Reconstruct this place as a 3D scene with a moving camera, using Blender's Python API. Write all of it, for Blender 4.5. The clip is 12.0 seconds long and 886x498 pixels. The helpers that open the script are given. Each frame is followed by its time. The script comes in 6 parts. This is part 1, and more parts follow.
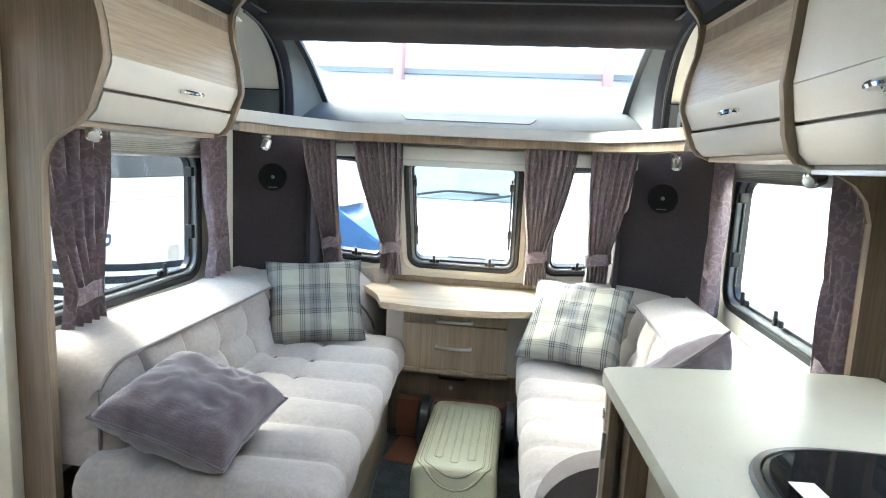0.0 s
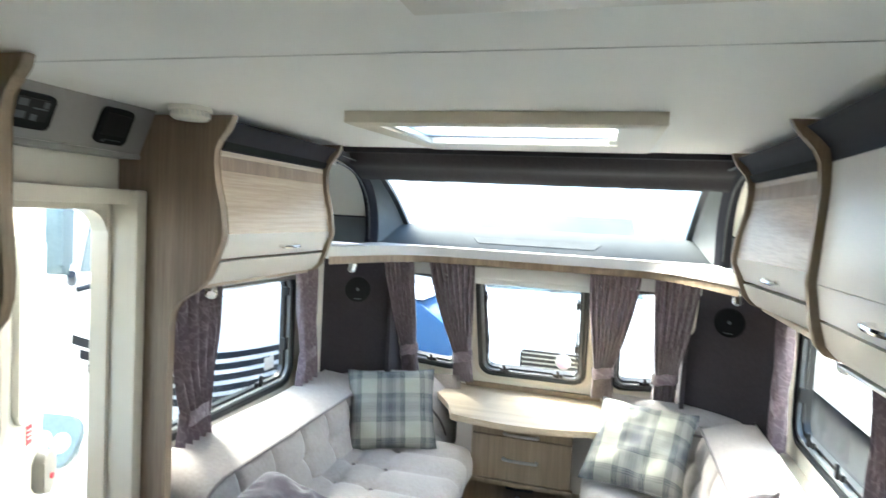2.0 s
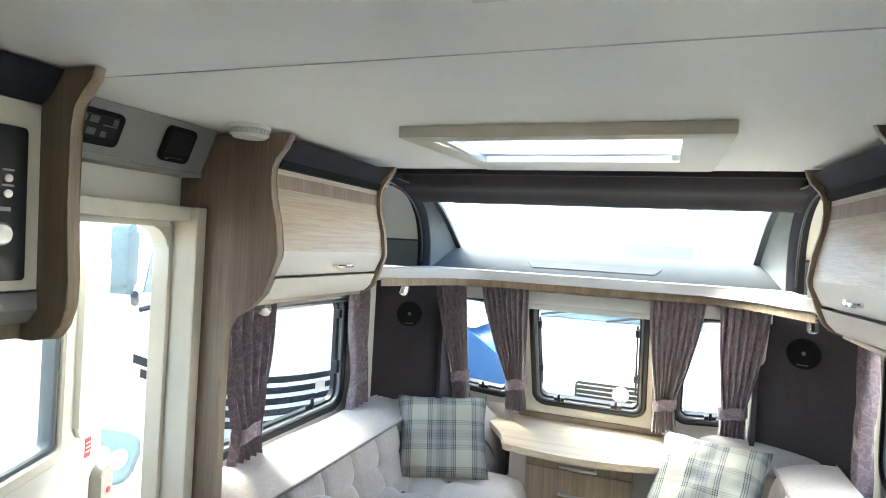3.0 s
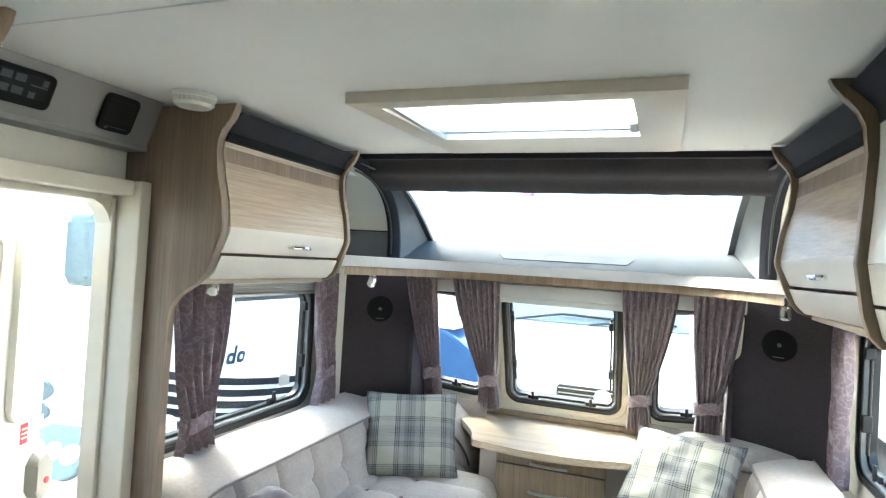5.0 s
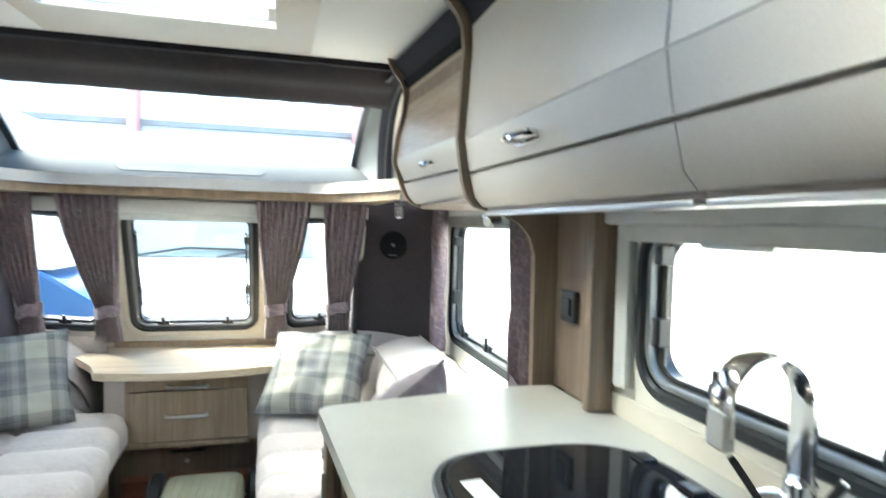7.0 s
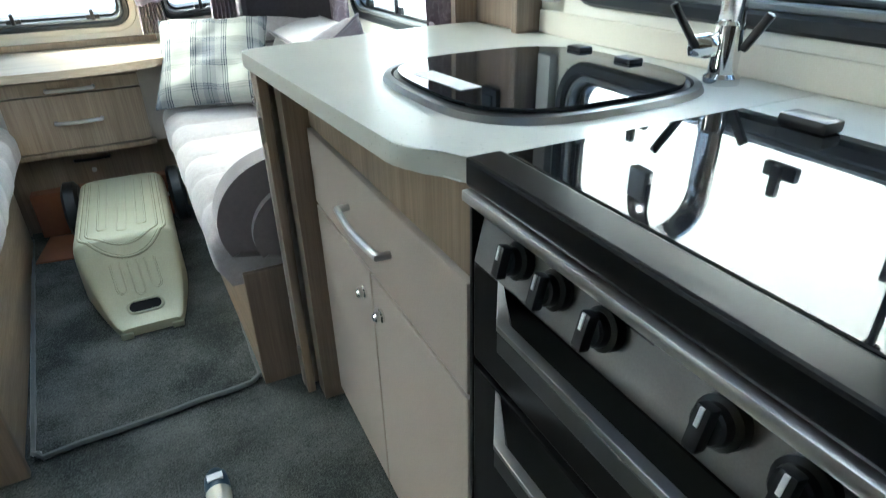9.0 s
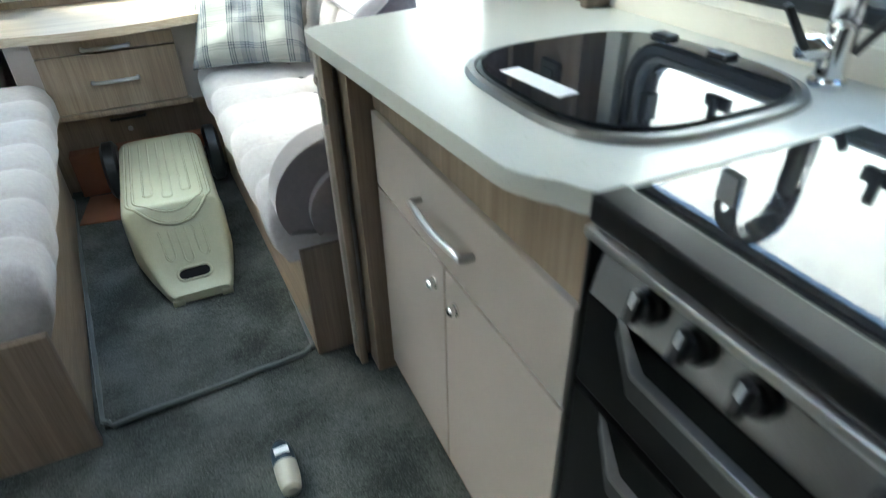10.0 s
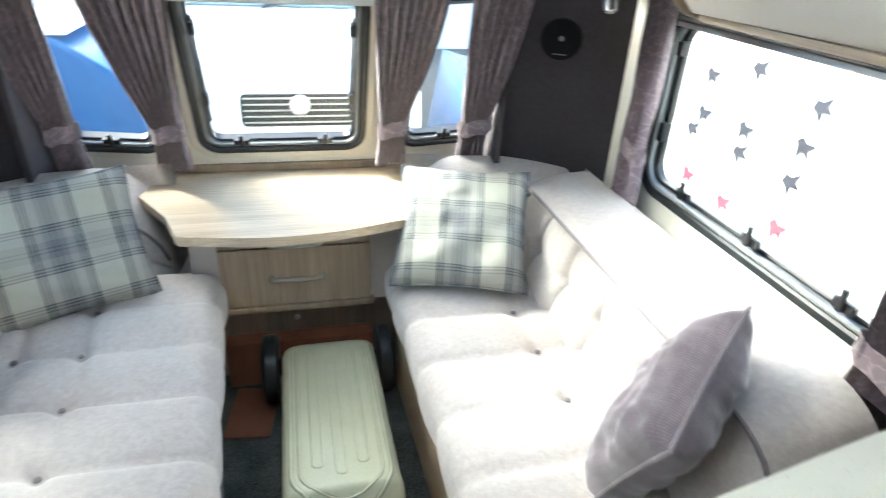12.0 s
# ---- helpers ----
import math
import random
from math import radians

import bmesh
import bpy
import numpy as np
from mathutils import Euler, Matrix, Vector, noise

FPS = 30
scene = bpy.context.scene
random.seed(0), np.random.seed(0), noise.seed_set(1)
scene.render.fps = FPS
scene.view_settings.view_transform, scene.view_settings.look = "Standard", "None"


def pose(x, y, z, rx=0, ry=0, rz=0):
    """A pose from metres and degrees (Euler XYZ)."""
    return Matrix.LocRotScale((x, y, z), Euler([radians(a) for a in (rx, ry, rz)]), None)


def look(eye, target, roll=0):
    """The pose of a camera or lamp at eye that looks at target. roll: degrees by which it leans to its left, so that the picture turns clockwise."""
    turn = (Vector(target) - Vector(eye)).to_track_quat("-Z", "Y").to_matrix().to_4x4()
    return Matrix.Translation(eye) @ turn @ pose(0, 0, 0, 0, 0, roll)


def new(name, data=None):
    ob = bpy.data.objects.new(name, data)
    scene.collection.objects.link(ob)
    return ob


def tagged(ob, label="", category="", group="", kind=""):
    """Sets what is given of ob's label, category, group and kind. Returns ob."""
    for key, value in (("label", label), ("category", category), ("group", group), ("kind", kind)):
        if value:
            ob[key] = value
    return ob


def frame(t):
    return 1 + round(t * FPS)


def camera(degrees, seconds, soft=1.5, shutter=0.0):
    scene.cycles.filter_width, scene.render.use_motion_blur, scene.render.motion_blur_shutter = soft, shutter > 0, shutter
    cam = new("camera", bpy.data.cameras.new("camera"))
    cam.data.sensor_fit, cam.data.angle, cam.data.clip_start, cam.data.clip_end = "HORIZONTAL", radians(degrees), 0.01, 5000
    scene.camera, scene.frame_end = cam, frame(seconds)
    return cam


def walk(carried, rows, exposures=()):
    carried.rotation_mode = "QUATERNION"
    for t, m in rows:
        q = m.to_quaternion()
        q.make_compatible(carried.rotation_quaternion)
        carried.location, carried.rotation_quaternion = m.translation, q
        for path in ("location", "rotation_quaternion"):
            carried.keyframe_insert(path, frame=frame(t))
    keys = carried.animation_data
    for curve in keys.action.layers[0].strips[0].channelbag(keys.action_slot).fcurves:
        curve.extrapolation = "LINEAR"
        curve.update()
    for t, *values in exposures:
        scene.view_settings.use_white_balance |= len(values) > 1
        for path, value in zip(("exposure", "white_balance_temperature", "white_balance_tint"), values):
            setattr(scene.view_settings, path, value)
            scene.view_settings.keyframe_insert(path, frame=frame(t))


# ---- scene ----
cam = camera(73.2, 12.0, 1.0, 0.5)
EXPOSURES = [(0.0, 3.93, 5950, -2), (7.0, 3.97, 5950, -3), (7.5, 3.9, 5750, -4), (9.5, 3.88, 5500, -7), (10.2, 3.91, 5550, -6), (11.0, 3.9, 5800, -3), (12.0, 3.88, 5800, -3)]
PATH = [
    (0, (0.301, -0.161, 1.338), (0.058, 1.803, 1.051), 2.9),
    (0.5, (0.309, -0.174, 1.354), (0.068, 1.79, 1.065), 2.9),
    (1, (0.328, -0.206, 1.477), (0.089, 1.757, 1.178), 2.8),
    (1.5, (0.414, -0.255, 1.621), (0.066, 1.696, 1.352), 2.7),
    (2, (0.4, -0.324, 1.653), (-0.141, 1.598, 1.54), 3.0),
    (2.5, (0.367, -0.316, 1.63), (-0.293, 1.572, 1.587), 3.2),
    (4.5, (0.478, -0.196, 1.548), (-0.266, 1.66, 1.578), 3.4),
    (5, (0.483, -0.178, 1.496), (-0.216, 1.695, 1.536), 3.4),
    (5.5, (0.518, -0.149, 1.422), (-0.13, 1.742, 1.47), 3.4),
    (6, (0.438, -0.148, 1.4), (0.036, 1.81, 1.426), 3.3),
    (6.5, (0.397, -0.187, 1.372), (0.603, 1.802, 1.385), 2.6),
    (7, (0.424, -0.204, 1.32), (0.945, 1.726, 1.246), 1.5),
    (7.5, (0.363, -0.24, 1.227), (1.091, 1.599, 0.929), 0.3),
    (7.7, (0.329, -0.231, 1.19), (1.105, 1.561, 0.757), -0.4),
    (9.3, (0.316, -0.208, 1.12), (1.061, 1.344, 0.102), -1.8),
    (9.5, (0.306, -0.203, 1.121), (1.042, 1.321, 0.056), -2.0),
    (10, (0.244, -0.111, 1.205), (0.921, 1.404, 0.089), -1.6),
    (10.5, (0.268, 0.185, 1.293), (0.92, 1.729, 0.202), -0.8),
    (11, (0.26, 0.494, 1.379), (0.882, 2.111, 0.379), -0.0),
    (11.5, (0.161, 0.667, 1.446), (0.782, 2.347, 0.556), 1.0),
    (12, (0.073, 0.751, 1.529), (0.523, 2.454, 0.583), 3.3),
]
walk(cam, [(t, look(eye, target, roll)) for t, eye, target, roll in PATH], EXPOSURES)

# ---- world, sun, exposure ----
world = bpy.data.worlds.new("sky")
scene.world = world
world.use_nodes = True
wn, wl = world.node_tree.nodes, world.node_tree.links
sky = wn.new("ShaderNodeTexSky")
sky.sky_type, sky.sun_disc = "NISHITA", False
sky.sun_elevation, sky.sun_rotation = radians(41), radians(-58)
sky.dust_density = 6.0
sky.ozone_density = 0.6
wn["Background"].inputs["Strength"].default_value = 0.15
wl.new(sky.outputs[0], wn["Background"].inputs[0])
sun = new("sun", bpy.data.lights.new("sun", "SUN"))
sun.data.energy, sun.data.angle, sun.data.color = 0.7, radians(14), (1.0, 0.98, 0.95)
sun.matrix_world = look((-7.9, 6.7, 9.0), (0.4, 1.5, 0.5))

CX = 0.045          # middle line of the caravan
WL, WR = -1.10, 1.17  # inner faces of the side walls
TOP = 1.925         # ceiling
LZ = 0.905          # worktop


# ---- small tools ----
def thing(name, label, category, at=(0, 0, 0), group="", kind=""):
    ob = new(name)
    ob.location = at
    ob.empty_display_size = 0.05
    return tagged(ob, label, category, group, kind)


def part(name, bm, material, parent=None, label="", smooth=35):
    """One bmesh as one mesh object in world coordinates, under a thing or a part."""
    bmesh.ops.recalc_face_normals(bm, faces=bm.faces)
    for f in bm.faces:
        f.smooth = True
    for e in bm.edges:
        if len(e.link_faces) != 2:
            e.smooth = False
            continue
        turn = e.calc_face_angle(0)
        one, two = (f.calc_area() + 1e-12 for f in e.link_faces)
        e.smooth = turn < radians(smooth) and not (turn > radians(8) and max(one, two) > 7 * min(one, two))
    me = bpy.data.meshes.new(name)
    bm.to_mesh(me)
    bm.free()
    me.materials.append(material)
    ob = new(name, me)
    if parent is not None:
        ob.parent = parent
        if parent.parent is None:
            ob.matrix_parent_inverse = parent.matrix_basis.inverted()
    return tagged(ob, label)


def setting(name, bm, material, label, category, smooth=35):
    return tagged(part(name, bm, material, None, "", smooth), label, category, "", "structure")


def add_box(bm, x0, x1, y0, y1, z0, z1, bevel=0.0, m=None):
    tmp = bmesh.new()
    bmesh.ops.create_cube(tmp, size=1)
    for v in tmp.verts:
        v.co = Vector((x0 + (v.co.x + 0.5) * (x1 - x0), y0 + (v.co.y + 0.5) * (y1 - y0), z0 + (v.co.z + 0.5) * (z1 - z0)))
    if bevel:
        bmesh.ops.bevel(tmp, geom=list(tmp.edges), offset=bevel, segments=2, profile=0.6, affect="EDGES")
    merge(bm, tmp, m)
    return bm


def merge(bm, tmp, m=None):
    if m is not None:
        tmp.transform(m)
    me = bpy.data.meshes.new("tmp")
    tmp.to_mesh(me)
    tmp.free()
    bm.from_mesh(me)
    bpy.data.meshes.remove(me)


def box(x0, x1, y0, y1, z0, z1, bevel=0.0, m=None):
    return add_box(bmesh.new(), x0, x1, y0, y1, z0, z1, bevel, m)


def add_prism(bm, outline, depth, m, bevel=0.0):
    """A flat outline (u, v), drawn out along w by depth, and set by m."""
    tmp = bmesh.new()
    a = [tmp.verts.new((u, v, 0)) for u, v in outline]
    b = [tmp.verts.new((u, v, depth)) for u, v in outline]
    n = len(a)
    tmp.faces.new(a[::-1])
    tmp.faces.new(b)
    for i in range(n):
        tmp.faces.new((a[i], a[(i + 1) % n], b[(i + 1) % n], b[i]))
    if bevel:
        rim = [e for e in tmp.edges if abs(e.verts[0].co.z - e.verts[1].co.z) < 1e-6]
        bmesh.ops.bevel(tmp, geom=rim, offset=bevel, segments=2, profile=0.6, affect="EDGES")
    merge(bm, tmp, m)
    return bm


def prism(outline, depth, m, bevel=0.0):
    return add_prism(bmesh.new(), outline, depth, m, bevel)


def plane_at(origin, u, v):
    """A frame: u and v span the plane, w = u x v."""
    u, v = Vector(u).normalized(), Vector(v).normalized()
    w = u.cross(v).normalized()
    v = w.cross(u)
    return Matrix(((u.x, v.x, w.x, origin[0]), (u.y, v.y, w.y, origin[1]), (u.z, v.z, w.z, origin[2]), (0, 0, 0, 1)))


def rounded(w, h, r, n=6):
    pts = []
    for cx, cy, a0 in ((w / 2 - r, h / 2 - r, 0), (-w / 2 + r, h / 2 - r, 90), (-w / 2 + r, -h / 2 + r, 180), (w / 2 - r, -h / 2 + r, 270)):
        for i in range(n + 1):
            a = radians(a0 + 90 * i / n)
            pts.append((cx + r * math.cos(a), cy + r * math.sin(a)))
    return pts


def add_ring(bm, loops, m):
    """Joins closed loops of equal length, each a list of (u, v, w), to a closed frame."""
    tmp = bmesh.new()
    rows = [[tmp.verts.new(p) for p in loop] for loop in loops]
    n = len(rows[0])
    for j in range(len(rows)):
        a, b = rows[j], rows[(j + 1) % len(rows)]
        for i in range(n):
            tmp.faces.new((a[i], a[(i + 1) % n], b[(i + 1) % n], b[i]))
    merge(bm, tmp, m)
    return bm


def frame_ring(w, h, r, t, d0, d1, m, edge=0.006):
    """A window-like frame: outer size w x h, bar t wide, from d0 to d1 in depth."""
    def at(ins, d):
        return [(u, v, d) for u, v in rounded(w - 2 * ins, h - 2 * ins, max(r - ins, 0.01))]
    return add_ring(bmesh.new(), [at(0, d0), at(0, d1 - edge), at(edge, d1), at(t - edge, d1), at(t, d1 - edge), at(t, d0)], m)


def add_tube(bm, path, radius, sides=10, flat=1.0, closed=False):
    pts = [Vector(p) for p in path]
    rows, up = [], Vector((0, 0, 1))
    n = len(pts)
    for i, p in enumerate(pts):
        d = (pts[(i + 1) % n] - pts[i - 1]) if closed else (pts[min(i + 1, n - 1)] - pts[max(i - 1, 0)])
        d.normalize()
        side = d.cross(up)
        if side.length < 0.05:
            side = d.cross(Vector((0, 1, 0)))
        side.normalize()
        top = side.cross(d).normalized()
        r = radius[i] if isinstance(radius, (list, tuple)) else radius
        rows.append([bm.verts.new(p + side * math.cos(2 * math.pi * k / sides) * r + top * math.sin(2 * math.pi * k / sides) * r * flat) for k in range(sides)])
    for i in range(n if closed else n - 1):
        a, b = rows[i], rows[(i + 1) % n]
        for k in range(sides):
            bm.faces.new((a[k], a[(k + 1) % sides], b[(k + 1) % sides], b[k]))
    if not closed:
        bm.faces.new(rows[0][::-1])
        bm.faces.new(rows[-1])
    return bm


def tube(path, radius, sides=10, flat=1.0, closed=False):
    return add_tube(bmesh.new(), path, radius, sides, flat, closed)


def lathe(profile, m, sides=24):
    """(radius, height) pairs turned about w."""
    tmp = bmesh.new()
    rows = [[tmp.verts.new((r * math.cos(2 * math.pi * k / sides), r * math.sin(2 * math.pi * k / sides), h)) for k in range(sides)] for r, h in profile]
    for a, b in zip(rows, rows[1:]):
        for k in range(sides):
            tmp.faces.new((a[k], a[(k + 1) % sides], b[(k + 1) % sides], b[k]))
    tmp.faces.new(rows[0][::-1])
    tmp.faces.new(rows[-1])
    bm = bmesh.new()
    merge(bm, tmp, m)
    return bm


def grid_sheet(nu, nv, f, thick=None):
    """A sheet of nu x nv cells from f(u, v), u and v in 0..1; with thick, a second skin from thick(u, v) closes it."""
    bm = bmesh.new()
    a = [[bm.verts.new(f(i / nu, j / nv)) for j in range(nv + 1)] for i in range(nu + 1)]
    for i in range(nu):
        for j in range(nv):
            bm.faces.new((a[i][j], a[i + 1][j], a[i + 1][j + 1], a[i][j + 1]))
    if thick:
        b = [[bm.verts.new(thick(i / nu, j / nv)) for j in range(nv + 1)] for i in range(nu + 1)]
        for i in range(nu):
            for j in range(nv):
                bm.faces.new((b[i][j], b[i][j + 1], b[i + 1][j + 1], b[i + 1][j]))
        for i in range(nu):
            bm.faces.new((a[i][0], b[i][0], b[i + 1][0], a[i + 1][0]))
            bm.faces.new((a[i + 1][nv], b[i + 1][nv], b[i][nv], a[i][nv]))
        for j in range(nv):
            bm.faces.new((a[0][j + 1], b[0][j + 1], b[0][j], a[0][j]))
            bm.faces.new((a[nu][j], b[nu][j], b[nu][j + 1], a[nu][j + 1]))
    return bm


# ---- materials ----
def shader(name, colour, rough=0.5, metal=0.0, **more):
    m = bpy.data.materials.new(name)
    m.use_nodes = True
    b = m.node_tree.nodes["Principled BSDF"]
    b.inputs["Base Color"].default_value = (*colour, 1)
    b.inputs["Roughness"].default_value = rough
    b.inputs["Metallic"].default_value = metal
    for key, value in more.items():
        b.inputs[key.replace("_", " ")].default_value = value
    return m, m.node_tree.nodes, m.node_tree.links, b


def coords(nodes, links, scale=(1, 1, 1), rot=(0, 0, 0)):
    c, mp = nodes.new("ShaderNodeTexCoord"), nodes.new("ShaderNodeMapping")
    mp.inputs["Scale"].default_value, mp.inputs["Rotation"].default_value = scale, rot
    links.new(c.outputs["Object"], mp.inputs[0])
    return mp.outputs[0]


def noise_tex(nodes, links, vec, scale, detail=3.0, rough=0.55):
    n = nodes.new("ShaderNodeTexNoise")
    n.inputs["Scale"].default_value, n.inputs["Detail"].default_value, n.inputs["Roughness"].default_value = scale, detail, rough
    links.new(vec, n.inputs["Vector"])
    return n.outputs["Fac"]


def ramp(nodes, links, fac, stops, constant=False):
    r = nodes.new("ShaderNodeValToRGB")
    r.color_ramp.interpolation = "CONSTANT" if constant else "LINEAR"
    e = r.color_ramp.elements
    while len(e) < len(stops):
        e.new(0.5)
    for el, (p, c) in zip(e, stops):
        el.position, el.color = p, (*c, 1)
    links.new(fac, r.inputs[0])
    return r.outputs[0]


def bump(nodes, links, b, height, strength, distance=0.002):
    n = nodes.new("ShaderNodeBump")
    n.inputs["Strength"].default_value, n.inputs["Distance"].default_value = strength, distance
    links.new(height, n.inputs["Height"])
    links.new(n.outputs[0], b.inputs["Normal"])


def mix(nodes, links, fac, a, b, mode="MIX"):
    n = nodes.new("ShaderNodeMix")
    n.data_type, n.blend_type = "RGBA", mode
    for sock, val in ((n.inputs["Factor"], fac), (n.inputs["A"], a), (n.inputs["B"], b)):
        if isinstance(val, (int, float)):
            sock.default_value = val
        elif isinstance(val, tuple):
            sock.default_value = (*val, 1)
        else:
            links.new(val, sock)
    return n.outputs["Result"]


def mottled(name, c0, c1, scale=6.0, fine=200.0, rough=0.5, bumpy=0.15, metal=0.0, distance=0.001, **more):
    """A surface with soft patches and a fine grain."""
    m, n, l, b = shader(name, c0, rough, metal, **more)
    v = coords(n, l)
    big, small = noise_tex(n, l, v, scale, 4), noise_tex(n, l, v, fine, 2)
    base = ramp(n, l, big, [(0.3, c0), (0.7, c1)])
    l.new(mix(n, l, 0.12, base, small, "OVERLAY"), b.inputs["Base Color"])
    if bumpy:
        bump(n, l, b, small, bumpy, distance)
    return m


def wood(name, light, dark, axis, rough=0.42, period=1.0):
    """Straight-grained laminate; the grain runs along the axis."""
    m, n, l, b = shader(name, light, rough)
    s = [34.0 * period] * 3
    s["xyz".index(axis)] = 1.1
    v = coords(n, l, tuple(s))
    broad = noise_tex(n, l, v, 0.55, 3)
    fine = noise_tex(n, l, v, 4.0, 4, 0.7)
    base = ramp(n, l, broad, [(0.32, dark), (0.5, tuple((p + q) / 2 for p, q in zip(light, dark))), (0.66, light)])
    pores = ramp(n, l, fine, [(0.36, (0.72, 0.68, 0.64)), (0.6, (1.0, 1.0, 1.0))])
    l.new(mix(n, l, 0.75, base, pores, "MULTIPLY"), b.inputs["Base Color"])
    bump(n, l, b, fine, 0.12, 0.0006)
    return m


def cloth(name, c0, c1, weave=900.0, patch=9.0, rough=0.95, sheen=0.4):
    m, n, l, b = shader(name, c0, rough)
    b.inputs["Sheen Weight"].default_value = sheen
    b.inputs["Specular IOR Level"].default_value = 0.15
    v = coords(n, l)
    big, mid, small = noise_tex(n, l, v, patch, 4), noise_tex(n, l, v, 70, 4, 0.7), noise_tex(n, l, v, weave, 2)
    base = ramp(n, l, mix(n, l, 0.55, big, mid), [(0.36, c0), (0.64, c1)])
    l.new(mix(n, l, 0.25, base, small, "OVERLAY"), b.inputs["Base Color"])
    bump(n, l, b, mix(n, l, 0.5, mid, small), 0.35, 0.002)
    return m


def plaid_cloth(name):
    m, n, l, b = shader(name, (0.6, 0.58, 0.5), 0.95)
    b.inputs["Specular IOR Level"].default_value = 0.1
    c = n.new("ShaderNodeTexCoord")
    sep = n.new("ShaderNodeSeparateXYZ")
    l.new(c.outputs["Object"], sep.inputs[0])
    cream, pale, grey, slate = (0.36, 0.36, 0.312), (0.245, 0.248, 0.235), (0.15, 0.155, 0.165), (0.035, 0.045, 0.058)

    def bands(axis, shift):
        a = n.new("ShaderNodeMath")
        a.operation = "MULTIPLY_ADD"
        a.inputs[1].default_value, a.inputs[2].default_value = 1 / 0.215, 10.5 + shift
        l.new(sep.outputs[axis], a.inputs[0])
        f = n.new("ShaderNodeMath")
        f.operation = "FRACT"
        l.new(a.outputs[0], f.inputs[0])
        return ramp(n, l, f.outputs[0], [(0.0, cream), (0.16, slate), (0.178, pale), (0.20, slate), (0.218, pale), (0.24, slate), (0.258, pale), (0.36, grey), (0.44, slate),
                                       (0.456, grey), (0.49, slate), (0.506, grey), (0.59, pale), (0.70, slate), (0.718, pale), (0.74, slate), (0.758, pale), (0.78, slate), (0.798, cream)], True)
    both = mix(n, l, 0.38, bands(0, 0.0), bands(1, 0.0))
    v = coords(n, l)
    small = noise_tex(n, l, v, 800, 2)
    l.new(mix(n, l, 0.3, both, small, "OVERLAY"), b.inputs["Base Color"])
    bump(n, l, b, small, 0.3, 0.001)
    return m


def velvet(name, c0, c1, dots=True):
    m, n, l, b = shader(name, c0, 0.85)
    b.inputs["Sheen Weight"].default_value = 0.5
    b.inputs["Specular IOR Level"].default_value = 0.2
    v = coords(n, l)
    big = noise_tex(n, l, v, 14, 4)
    vor = n.new("ShaderNodeTexVoronoi")
    vor.inputs["Scale"].default_value = 170.0
    vor.inputs["Randomness"].default_value = 0.25
    l.new(v, vor.inputs["Vector"])
    spots = ramp(n, l, vor.outputs["Distance"], [(0.25, (1.25, 1.25, 1.25)), (0.5, (0.85, 0.85, 0.85))])
    base = ramp(n, l, big, [(0.35, c0), (0.65, c1)])
    l.new(mix(n, l, 0.8 if dots else 0.15, base, spots, "MULTIPLY"), b.inputs["Base Color"])
    bump(n, l, b, vor.outputs["Distance"], 0.4 if dots else 0.1, 0.001)
    return m


def curtain_cloth(name):
    m, n, l, b = shader(name, (0.20, 0.16, 0.17), 0.7)
    b.inputs["Sheen Weight"].default_value = 0.3
    v = coords(n, l)
    big = noise_tex(n, l, v, 34, 2, 0.4)
    fine = noise_tex(n, l, v, 500, 2)
    leafs = ramp(n, l, big, [(0.44, (0.15, 0.112, 0.132)), (0.5, (0.25, 0.20, 0.225)), (0.56, (0.165, 0.128, 0.147))])
    l.new(mix(n, l, 0.25, leafs, fine, "OVERLAY"), b.inputs["Base Color"])
    bump(n, l, b, fine, 0.2, 0.001)
    return m


def carpet_pile(name, c0, c1):
    m, n, l, b = shader(name, c0, 1.0)
    b.inputs["Specular IOR Level"].default_value = 0.05
    v = coords(n, l)
    big, mid, small = noise_tex(n, l, v, 5.0, 3), noise_tex(n, l, v, 75, 4, 0.8), noise_tex(n, l, v, 230, 3, 0.8)
    base = ramp(n, l, mix(n, l, 0.6, big, mix(n, l, 0.6, mid, small)), [(0.42, c0), (0.58, c1)])
    l.new(mix(n, l, 0.9, base, small, "OVERLAY"), b.inputs["Base Color"])
    bump(n, l, b, mix(n, l, 0.5, mid, small), 0.9, 0.006)
    return m


def glass(name, tint=(1, 1, 1), rough=0.0):
    """Clear pane: straight through, with a reflection that grows towards grazing."""
    m, n, l, b = shader(name, tint, rough)
    tr, gl, lw, mx, pw = n.new("ShaderNodeBsdfTransparent"), n.new("ShaderNodeBsdfGlossy"), n.new("ShaderNodeLayerWeight"), n.new("ShaderNodeMixShader"), n.new("ShaderNodeMath")
    tr.inputs[0].default_value = (*tint, 1)
    gl.inputs["Roughness"].default_value = rough
    lw.inputs["Blend"].default_value = 0.5
    pw.operation = "POWER"
    pw.inputs[1].default_value = 5.0
    ad = n.new("ShaderNodeMath")
    ad.operation = "MULTIPLY_ADD"
    ad.inputs[1].default_value, ad.inputs[2].default_value = 0.55, 0.025
    l.new(lw.outputs["Facing"], pw.inputs[0])
    l.new(pw.outputs[0], ad.inputs[0])
    l.new(ad.outputs[0], mx.inputs[0])
    l.new(tr.outputs[0], mx.inputs[1])
    l.new(gl.outputs[0], mx.inputs[2])
    l.new(mx.outputs[0], n["Material Output"].inputs[0])
    return m


